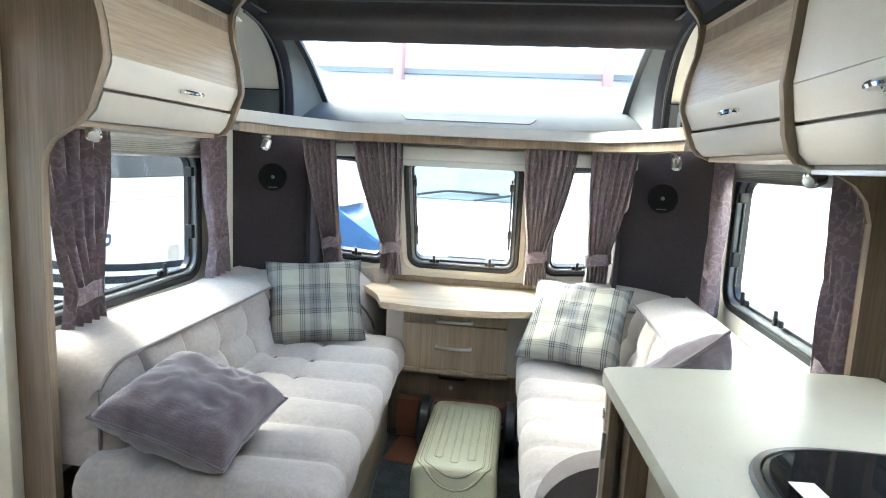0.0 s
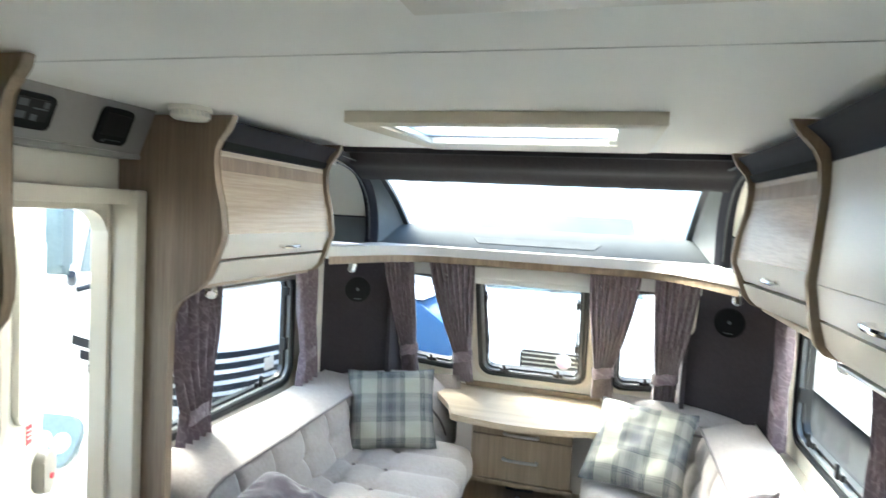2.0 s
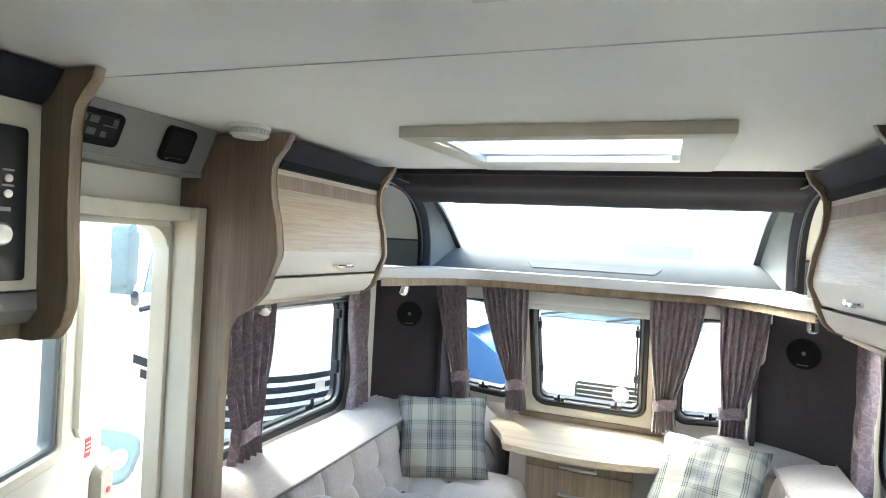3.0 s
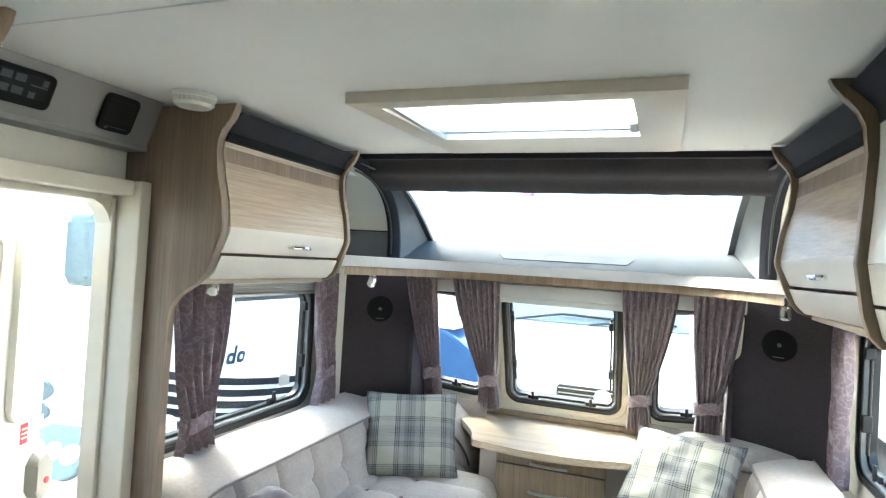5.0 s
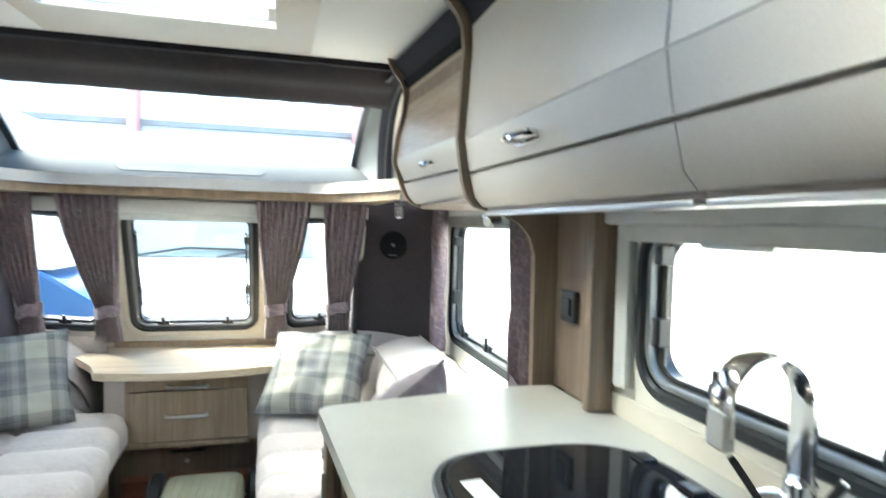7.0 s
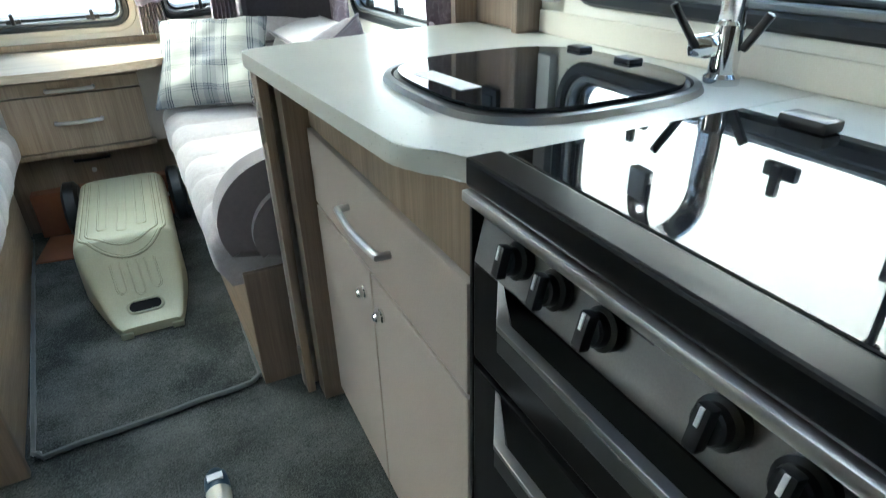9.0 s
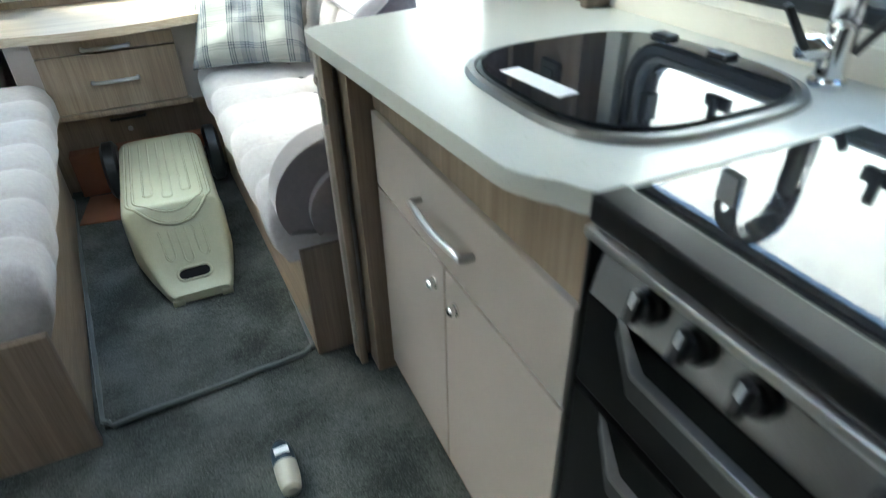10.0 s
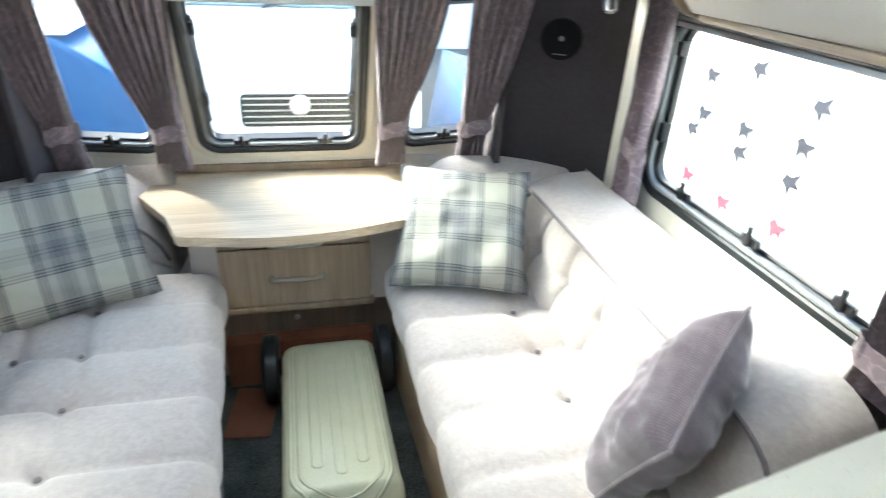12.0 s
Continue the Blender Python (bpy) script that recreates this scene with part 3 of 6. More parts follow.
setting("corner_fill_left", box(WL - 0.03, WL + 0.02, 2.52, 2.66, 0, 1.50), WALL_BOARD, "cream wall strip at the corner", "wall")
setting("corner_fill_right", box(WR - 0.02, WR + 0.03, 2.52, 2.66, 0, 1.50), WALL_BOARD, "cream wall strip at the corner", "wall")
setting("wall_front_low", box(WL - 0.03, WR + 0.03, 2.985, 3.02, -0.05, 0.70), WALL_BOARD, "cream lower front wall behind the chest", "wall")

# ---- sunroof above the front shelf ----
sr = tagged(new("sunroof"), "panoramic sunroof with grey moulded surround and dark half-drawn blind", "sunroof", "", "structure")
sr.location = (CX, 2.4, 1.59)
GA, GB = (2.20, 1.862), (2.685, 1.588)     # top and foot of the glass: y, z


def roof_y(f):
    return GA[0] + (GB[0] - GA[0]) * f


def roof_z(f):
    return GA[1] + (GB[1] - GA[1]) * f - 0.0 + 0.03 * math.sin(math.pi * f)


def roof_sheet(x0, x1, f0, f1, lift, thick):
    n = 10
    def at(u, v, up):
        f = f0 + (f1 - f0) * v
        return (x0(f) + (x1(f) - x0(f)) * u, roof_y(f) + up * 0.5, roof_z(f) + up)
    return grid_sheet(2, n, lambda u, v: at(u, v, lift), lambda u, v: at(u, v, lift + thick))


half = lambda f: 0.722 - 0.02 * f
pane = part("pane", roof_sheet(lambda f: CX - half(f), lambda f: CX + half(f), -0.1, 1.02, 0.02, 0.004), GLASS, sr)
pane.visible_shadow = False
def arch(f):
    """The arched trim beside the glass: y, z for f from 0 at the ceiling to 1 at the shelf."""
    a = math.pi / 2 * f
    return 2.00 + 0.50 * math.sin(a) ** 0.9, 1.487 + 0.395 * math.cos(a) ** 0.75


def ruled(a, b, n=24, thick=0.004):
    """A thin sheet between two edges a(f) and b(f)."""
    return grid_sheet(3, n, lambda u, v: Vector(a(v)).lerp(Vector(b(v)), u), lambda u, v: Vector(a(v)).lerp(Vector(b(v)), u) + Vector((0, thick * 0.6, thick)))


for s in (-1, 1):
    seal = roof_sheet(lambda f: CX + s * (half(f) - 0.012), lambda f: CX + s * (half(f) + 0.02), -0.05, 1.03, 0.005, 0.016)
    part("side_seal", seal, RUBBER, sr, "black rubber seal")
    inner = lambda f: (CX + s * (half(f) + 0.014), roof_y(f), roof_z(f) + 0.004)
    rim = lambda f: (CX + s * (0.775 + 0.02 * f), arch(f)[0] + 0.01, arch(f)[1])
    part("side_moulding", ruled(inner, rim), GREY_TRIM, sr, "grey moulded side trim", 60)
    def rib(u, v, d):
        y, z = arch(v)
        k = math.pi / 2 * v
        return (CX + s * (0.772 + 0.02 * v + 0.065 * u), y + d * math.sin(k) - 0.012 * math.sin(math.pi * u) * math.sin(k), z + d * math.cos(k) - 0.012 * math.sin(math.pi * u) * math.cos(k))
    part("arch_trim", grid_sheet(8, 28, lambda u, v: rib(u, v, 0), lambda u, v: rib(u, v, 0.03)), DARK_TRIM, sr, "dark arched trim", 60)
    groove = [rib(0.5, 0.04 + 0.94 * k / 24, -0.014) for k in range(25)]
    part("arch_bead", tube(groove, 0.005, 6), RUBBER, sr)
    ca = lambda f: (CX + s * 0.838, arch(f * 0.84)[0] + 0.012, arch(f * 0.84)[1])
    cb_ = lambda f: (CX + s * 1.15, arch(f * 0.84)[0] + 0.03, arch(f * 0.84)[1] + 0.0)
    part("cheek", ruled(ca, cb_), WALL_BOARD, sr, "cream cheek panel", 60)
    da = lambda f: (CX + s * 0.838, arch(0.845 + f * 0.155)[0] + 0.004, arch(0.845 + f * 0.155)[1])
    db = lambda f: (CX + s * 1.15, arch(0.845 + f * 0.155)[0] + 0.02, arch(0.845 + f * 0.155)[1])
    part("cheek_base", ruled(da, db, 6), GREY_TRIM, sr, "grey moulded side base", 60)
    part("cheek_bead", box(*sorted((CX + s * 0.838, CX + s * 1.14)), arch(0.84)[0] - 0.004, arch(0.84)[0] + 0.012, arch(0.84)[1] - 0.006, arch(0.84)[1] + 0.002), RUBBER, sr)
foot = [(2.545, 1.487), (2.56, 1.515), (2.62, 1.56), (2.668, 1.592), (2.71, 1.60), (2.74, 1.56), (2.74, 1.487)]
part("lower_moulding", prism(foot, 1.60, plane_at((CX - 0.80, 0, 0), (0, 1, 0), (0, 0, 1)), 0.004), SLATE, sr, "grey moulded lower trim")
part("vent_moulding", prism([(-0.31, 0.055), (-0.28, 0.012), (0.28, 0.012), (0.31, 0.055)], 0.004, plane_at((CX, 2.56, 1.515), (1, 0, 0), (0, 0.108, 0.077)), 0.002), SLATE, sr)
blind = thing("sunroof_blind", "charcoal cloth blind bunched at the top of the sunroof", "blind", (CX, 2.12, 1.80))
fold = lambda u, v, o: (CX - 0.79 + 1.58 * u, 2.045 + 0.24 * v + o * 0.5 + 0.006 * math.sin(9 * v + 2 * u), TOP - 0.002 - 0.118 * v + o - 0.010 * math.sin(math.pi * v) + 0.005 * math.sin(4 * math.pi * v) + 0.003 * noise.noise(Vector((9 * u, 3 * v, 0))) * v - (0.003 * abs(math.sin(31 * u + 4 * math.sin(7 * u))) if v > 0.95 else 0))
part("cloth", grid_sheet(70, 14, lambda u, v: fold(u, v, 0), lambda u, v: fold(u, v, 0.012)), DARK_CLOTH, blind, smooth=60)
part("head_rail", box(CX - 0.80, CX + 0.80, 2.035, 2.065, TOP - 0.022, TOP + 0.02, 0.004), DARK_TRIM, blind)
setting("roof_front", box(WL - 0.03, WR + 0.03, 2.05, 2.19, TOP + 0.0, TOP + 0.05), CEIL_BOARD, "outer roof edge above the sunroof blind", "roof")
for s in (-1, 1):
    setting("roof_side", box(*sorted((CX + s * 0.90, CX + s * 1.20)), 2.05, 2.80, 1.86, 1.90), CEIL_BOARD, "outer roof beside the sunroof", "roof")
for s in (-1, 1):
    setting("upper_wall", box(*sorted((CX + s * 1.13, CX + s * 1.175)), 2.50, 2.80, 1.44, 1.90), WALL_BOARD, "cream upper wall beside the sunroof", "wall")

# ---- front shelf ----
shelf = thing("front_shelf", "curved pale shelf with a wooden underside under the sunroof", "shelf", (CX, 2.5, 1.43))
def shelf_edge(x):
    k = abs(x - CX) / 0.80
    return 2.47 - 0.515 * (max(0.0, k - 0.58) / 0.42) ** 2
xs = [CX - 0.80 + 1.6 * i / 40 for i in range(41)]
edge = [(x, shelf_edge(x)) for x in xs]
back = [(CX + 0.82, 2.60), (CX - 0.82, 2.60)]
part("top_board", prism(edge + back, 0.045, pose(0, 0, 1.452), 0.004), SHELF_GREY, shelf, "pale grey fascia board")
inner = [(x, y + 0.035) for x, y in edge]
part("underside", prism(inner + [(CX + 0.82, 2.66), (CX - 0.82, 2.66)], 0.035, pose(0, 0, 1.4165), 0.002), DRAWER_WOOD, shelf, "brown wooden underside")
for s in (-1, 1):
    part("end_board", box(*sorted((CX + s * 0.82, CX + s * 1.12)), 1.965, 2.62, 1.440, 1.475, 0.003), SHELF_GREY, shelf)


def spot(at, aim, label, lift=0.05):
    t = thing("spotlight", label, "spotlight", (at[0], at[1], at[2] + lift), "lounge spotlights")
    p, d = Vector(at), Vector(aim).normalized()
    top = Vector((at[0], at[1], at[2] + lift))
    part("base", lathe([(0.020, 0.0), (0.020, 0.008), (0.012, 0.012)], Matrix.Translation(top) @ pose(0, 0, 0, 180), 18), CHROME, t)
    part("stem", tube([top, p], 0.006, 8), CHROME, t)
    q = plane_at(p - d * 0.02, d.orthogonal(), d.cross(d.orthogonal()))
    part("head", lathe([(0.012, 0.0), (0.020, 0.01), (0.020, 0.045), (0.015, 0.05), (0.004, 0.046)], q, 18), CHROME, t)
    part("lens", lathe([(0.015, 0.0495), (0.008, 0.053), (0.001, 0.054)], q, 14), LABEL_WHITE, t)


spot((-0.835, 1.32, 1.372), (0.5, -0.6, -0.35), "small chrome spotlight under the door-side locker")
spot((-0.80, 2.34, 1.385), (-0.2, -0.2, -0.9), "small chrome spotlight under the front shelf", 0.03)
spot((0.90, 2.30, 1.385), (0.05, -0.1, -1.0), "small chrome spotlight under the front shelf", 0.03)
spot((0.975, 1.32, 1.345), (-0.75, -0.45, -0.3), "small chrome spotlight under the kitchen-side locker")

# ---- overhead lockers ----
PROFILE = [(-0.690, 1.918), (-0.694, 1.90), (-0.708, 1.872), (-0.735, 1.842), (-0.752, 1.815), (-0.755, 1.78), (-0.745, 1.72), (-0.724, 1.64), (-0.713, 1.56), (-0.716, 1.54), (-0.742, 1.47), (-0.760, 1.425), (-0.785, 1.40), (-0.82, 1.388)]


def prof(side):
    return [(x if side < 0 else 2 * CX - x, z) for x, z in PROFILE]


def xz_prism(outline, y0, y1, bevel=0.0):
    return prism(outline, y1 - y0, plane_at((0, y1, 0), (1, 0, 0), (0, 0, 1)), bevel)


def bow_handle(parent, a, b, out, r=0.006, name="handle", material=None):
    a, b, o = Vector(a), Vector(b), Vector(out)
    path = [a, a + o * 0.6] + [a.lerp(b, k / 8) + o * (0.75 + 0.25 * math.sin(math.pi * k / 8)) for k in range(9)] + [b + o * 0.6, b]
    return part(name, tube(path, r, 8), material or CHROME, parent, "bowed chrome handle")


def locker(side, y0, y1, group, label, door_material, handle_y, end_front=True, taper=0.0):
    wall = WL if side < 0 else WR
    t = thing("overhead_locker", label, "overhead locker", (wall, (y0 + y1) / 2, 1.40), group)
    s = side
    P = prof(side)
    def lean(y):
        return taper * (y1 - y) / (y1 - y0)
    def run(outline, ya, yb, bevel=0.0):
        """A prism along the locker, drawn back towards its rear end by the taper."""
        bm = xz_prism(outline, ya, yb, bevel)
        for v in bm.verts:
            if abs(v.co.x - wall) > 0.01:
                v.co.x += lean(v.co.y)
        return bm
    def off(p, d):
        return (p[0] + s * d, p[1])
    door = [off(p, 0.014) for p in P[4:9]]
    dback = [off(p, 0.032) for p in P[4:9]][::-1]
    part("door", run(door + dback, y0 + 0.022, y1 - 0.004, 0.002), door_material, t)
    rail = [off(P[8], 0.015), off(P[9], 0.013), off((P[10][0], P[10][1] + 0.012), 0.014)]
    part("lower_flap", run(rail + [off(p, 0.03) for p in rail[::-1]], y0 + 0.022, y1 - 0.004, 0.002), CREAM_DOOR, t, "cream lower flap")
    low = [off((P[10][0], P[10][1] + 0.002), 0.012), off(P[11], 0.014), off(P[12], 0.014)]
    part("rail", run(low + [off(p, 0.03) for p in low[::-1]], y0 + 0.022, y1 - 0.004, 0.002), CREAM_DOOR, t)
    part("body", run([off(P[3], 0.035), off(P[8], 0.04), off(P[12], 0.04), (wall, 1.40), (wall, 1.90), off(P[0], 0.1)], y0 + 0.01, y1 - 0.002), UPRIGHT_WOOD, t)
    strip = [off(P[1], 0.012), off(P[2], 0.03), off(P[3], 0.022), off(P[4], 0.016), off(P[4], 0.03), off(P[1], 0.12)]
    part("light_channel", run(strip, y0 + 0.02, y1), DARK_TRIM, t, "dark slate light channel")
    part("channel_lip", run([off(P[3], 0.012), off((P[4][0], P[4][1] + 0.004), 0.006), off((P[4][0], P[4][1] + 0.004), 0.02), off(P[3], 0.03)], y0 + 0.02, y1), SPEAKER_BLACK, t)
    part("underside", box(*sorted((P[13][0], wall)), y0 + 0.005, y1, 1.383, 1.398, 0.002), LIGHT_WOOD, t)
    hx = P[9][0] + s * 0.028 + lean(handle_y)
    h = part("handle", box(-0.052, 0.052, -0.010, 0.010, 0.0, 0.004, 0.002, plane_at((hx - s * 0.006, handle_y, 1.512), (0, 1, 0), (s * -0.26, 0, 1)) @ pose(0, 0, 0.012 if s > 0 else -0.014)), CHROME, t, "chrome bow handle")
    a = Vector((hx - s * 0.004, handle_y - 0.05, 1.512))
    bow_handle(t, a, a + Vector((0, 0.10, 0)), (-s * 0.026, 0, -0.002), 0.007, "grip")
    if end_front:
        board = P + [(wall, 1.388), (wall, 1.918)]
        part("end_board", xz_prism(board, y1, y1 + 0.022, 0.004), EDGE_WOOD, t, "wavy-edged wooden end board")
    return t


locker(-1, 1.235, 1.93, "door-side lockers", "pale wood and cream overhead locker above the door-side sofa", LIGHT_WOOD, 1.62)
locker(1, 1.255, 1.93, "kitchen-side lockers", "pale wood and cream overhead locker above the kitchen-side sofa", LIGHT_WOOD, 1.58, True, 0.05)

# kitchen lockers: a flatter cream front
KP = [(0.795, 1.918), (0.803, 1.90), (0.825, 1.872), (0.852, 1.85), (0.866, 1.82), (0.868, 1.76), (0.862, 1.65), (0.855, 1.54), (0.862, 1.50), (0.872, 1.435), (0.884, 1.395), (0.905, 1.372), (0.94, 1.362)]
kwall = KP + [(WR, 1.362), (WR, 1.918)]
div = thing("locker_divider", "wavy-edged wooden divider board between the kitchen-side lockers", "divider board", (1.0, 1.24, 1.36))
part("board", xz_prism([(x - 0.014, z) for x, z in KP] + [(WR, 1.36), (WR, 1.918)], 1.232, 1.256, 0.004), EDGE_WOOD, div)
for y0, y1, hy in ((0.420, 1.230, 0.85), (-0.41, 0.418, 0.0), (-1.24, -0.412, -0.8)):
    t = thing("overhead_locker", "cream gloss overhead locker above the kitchen worktop", "overhead locker", (WR, (y0 + y1) / 2, 1.36), "kitchen lockers")
    o = lambda p, d: (p[0] + d, p[1])
    dr = [KP[i] for i in (4, 5, 6, 7)]
    part("door", xz_prism([o(p, 0.004) for p in dr] + [o(p, 0.022) for p in dr[::-1]], y0 + 0.002, y1 - 0.002, 0.002), CREAM_DOOR, t)
    dl = [(0.8555, 1.5385), KP[8], (0.868, 1.460)]
    part("lower_flap", xz_prism([o(p, 0.004) for p in dl] + [o(p, 0.022) for p in dl[::-1]], y0 + 0.002, y1 - 0.002, 0.002), CREAM_DOOR, t)
    lo = [(0.869, 1.452), KP[10], KP[11]]
    part("rail", xz_prism([o(p, 0.006) for p in lo] + [o(p, 0.022) for p in lo[::-1]], y0, y1, 0.002), CREAM_DOOR, t)
    part("body", xz_prism([(0.89, 1.84), (0.885, 1.50), (0.91, 1.376), (WR, 1.376), (WR, 1.9), (0.90, 1.9)], y0, y1), TAUPE_DOOR, t)
    part("light_channel", xz_prism([o(KP[1], 0.01), o(KP[2], 0.02), o(KP[3], 0.012), o(KP[4], 0.004), o(KP[4], 0.03), o(KP[1], 0.1)], y0, y1), DARK_TRIM, t, "dark slate light channel")
    part("underside", box(0.925, WR, y0, y1, 1.362, 1.374, 0.002), TAUPE_DOOR, t)
    part("light_strip", box(0.915, 0.945, y0 + 0.01, y1 - 0.01, 1.352, 1.362, 0.003), SATIN, t, "satin light strip")
    a = Vector((0.862, hy - 0.055, 1.494))
    part("back_plate", box(-0.055, 0.055, -0.012, 0.012, 0, 0.005, 0.002, plane_at((0.868, hy, 1.494), (0, -1, 0), (-0.2, 0, -1))), CHROME, t)
    bow_handle(t, a, a + Vector((0, 0.11, 0)), (-0.026, 0, 0), 0.008, "grip")

# ---- wooden partition boards ----
lb = [(WL, 1.915), (-0.69, 1.915)] + PROFILE[1:13] + [(-0.80, 1.385), (-0.83, 1.368), (-0.868, 1.345), (-0.89, 1.312), (-0.898, 1.27), (-0.898, 1.10), (-0.89, 0.0), (WL, 0.0)]
pl = thing("partition_board", "brown wooden partition board with a curved edge beside the doorway", "partition board", (-1.0, 1.22, 0.0))
part("board", xz_prism(lb, 1.205, 1.233, 0.004), UPRIGHT_WOOD, pl)
rb = [(WR, 1.362), (0.93, 1.362), (0.99, 1.356), (1.03, 1.335), (1.06, 1.30), (1.075, 1.25), (1.078, 0.0), (WR, 0.0)]
pr = thing("partition_board", "brown wooden partition board with an arched corner behind the worktop", "partition board", (1.1, 1.25, 0.0))
part("board", xz_prism(rb, 1.256, 1.282, 0.004), UPRIGHT_WOOD, pr)
part("wall_board", box(1.135, WR - 0.001, 1.03, 1.255, LZ, 1.362, 0.003), UPRIGHT_WOOD, pr)
part("corner_post", box(1.10, WR - 0.001, 1.005, 1.03, LZ, 1.362, 0.006), UPRIGHT_WOOD, pr)
sk = thing("wall_socket", "small square black wall switch on the wooden board", "switch", (1.13, 1.16, 1.10))
part("plate", box(1.120, 1.1345, 1.122, 1.198, 1.088, 1.168, 0.004), BLACK, sk)
part("rocker", box(1.115, 1.1215, 1.14, 1.18, 1.106, 1.15, 0.003), RUBBER, sk)

# ---- rooflight ----
rl = tagged(new("rooflight"), "cream-framed rooflight with a bright open blind in the ceiling", "rooflight", "", "structure")
rl.location = (0.05, 1.58, TOP)
sx0, sx1, sy0, sy1 = SKY
def loop(x0, x1, y0, y1, z):
    return [(x0, y0, z), (x1, y0, z), (x1, y1, z), (x0, y1, z)]
def tilted(x0, x1, y0, y1, z0, z1):
    return [(x0, y0, z0), (x1, y0, z0), (x1, y1, z1), (x0, y1, z1)]
part("frame", add_ring(bmesh.new(), [loop(-0.325, 0.512, 1.186, 2.012, TOP - 0.001), tilted(-0.325, 0.512, 1.186, 2.012, TOP - 0.032, TOP - 0.004), tilted(-0.313, 0.500, 1.198, 2.0, TOP - 0.037, TOP - 0.008), tilted(sx0 + 0.012, sx1 - 0.012, sy0 + 0.012, sy1 - 0.012, TOP - 0.036, TOP - 0.022), tilted(sx0 + 0.01, sx1 - 0.01, sy0 + 0.01, sy1 - 0.01, TOP - 0.001, TOP - 0.001)], Matrix.Identity(4)), CREAM_FRAME, rl)
part("shaft", add_ring(bmesh.new(), [loop(sx0, sx1, sy0, sy1, TOP - 0.02), loop(sx0, sx1, sy0, sy1, TOP + 0.10), loop(sx0 - 0.02, sx1 + 0.02, sy0 - 0.02, sy1 + 0.02, TOP + 0.10), loop(sx0 - 0.02, sx1 + 0.02, sy0 - 0.02, sy1 + 0.02, TOP + 0.051)], Matrix.Identity(4)), WHITE_PLASTIC, rl)
dome = part("dome", grid_sheet(10, 8, lambda u, v: (sx0 + (sx1 - sx0) * u, sy0 + (sy1 - sy0) * v, TOP + 0.10 + 0.05 * (16 * u * (1 - u) * v * (1 - v)) ** 0.5)), GLASS, rl)
part("diffuser", box(sx0 + 0.001, sx1 - 0.001, sy0 + 0.001, sy1 - 0.001, TOP + 0.004, TOP + 0.008), OPAL, rl, "bright frosted diffuser")
dome.visible_shadow = False
part("slide_rail", box(sx0 + 0.012, sx0 + 0.03, sy0 + 0.02, sy1 - 0.02, TOP - 0.026, TOP - 0.008, 0.003), SATIN, rl)
part("latch", box(sx1 - 0.035, sx1 - 0.012, 1.48, 1.58, TOP - 0.034, TOP - 0.012, 0.004), WHITE_PLASTIC, rl)
rv = tagged(new("roof_vent"), "square white roof vent over the kitchen", "roof vent", "", "structure")
rv.location = (0.4, -0.32, TOP)
vx0, vx1, vy0, vy1 = VENT
part("frame", add_ring(bmesh.new(), [loop(vx0 - 0.05, vx1 + 0.05, vy0 - 0.05, vy1 + 0.05, TOP - 0.004), loop(vx0 - 0.05, vx1 + 0.05, vy0 - 0.05, vy1 + 0.05, TOP - 0.03), loop(vx0, vx1, vy0, vy1, TOP - 0.03), loop(vx0, vx1, vy0, vy1, TOP + 0.08)], Matrix.Identity(4)), WHITE_PLASTIC, rv)
vd = part("dome", box(vx0 - 0.01, vx1 + 0.01, vy0 - 0.01, vy1 + 0.01, TOP + 0.08, TOP + 0.086), GLASS, rv)
vd.visible_shadow = False

# ---- smoke alarm, control panel ----
sa = thing("smoke_alarm", "round white smoke alarm on the ceiling", "smoke alarm", (-0.79, 1.16, TOP))
am = Matrix.Translation((-0.79, 1.145, TOP)) @ pose(0, 0, 0, 180)
part("base", lathe([(0.060, 0.0), (0.060, 0.012), (0.056, 0.014)], am, 32), WHITE_PLASTIC, sa)
part("cover", lathe([(0.052, 0.012), (0.054, 0.028), (0.046, 0.036), (0.01, 0.038)], am, 32), WHITE_PLASTIC, sa)
for k in range(24):
    a = 2 * math.pi * k / 24
    part("vent_slot", box(-0.0022, 0.0022, -0.0015, 0.0015, 0.014, 0.027, 0, am @ pose(0.0545 * math.cos(a), 0.0545 * math.sin(a), 0, 0, 0, math.degrees(a) + 90)), BLIND_WHITE, sa)
cp = thing("control_fascia", "grey sloping fascia board above the doorway", "fascia", (-1.06, 0.95, 1.80))
cm = plane_at((-1.02, 0.60, 1.79), (0, 1, 0), (0.06, 0, 0.135))
part("board", prism([(0, 0), (0.605, 0), (0.605, 0.146), (0, 0.146)], -0.02, cm, 0.002), GREY_BAND, cp)
part("lower_lip", box(WL + 0.001, -1.015, 0.60, 1.204, 1.775, 1.79, 0.003), GREY_BAND, cp)


def control_unit(u, w, h, label, keys):
    t = thing("control_unit", label, "control panel", cm @ Vector((u, 0.05, 0)))
    m = cm @ pose(u + w / 2, 0.075, 0)
    part("case", add_prism(bmesh.new(), rounded(w, h, 0.014), 0.014, m, 0.003), SPEAKER_BLACK, t)
    part("screen", add_prism(bmesh.new(), rounded(w * 0.8, h * 0.62, 0.006), 0.0012, m @ pose(0, h * 0.06, 0.0142)), OVEN_BLACK, t, "dim display")
    for i, (a, b, c, d) in enumerate(keys):
        part("key_mark", box(a, b, c, d, 0.0156, 0.0166, 0, m), SLATE, t, "grey printed mark")


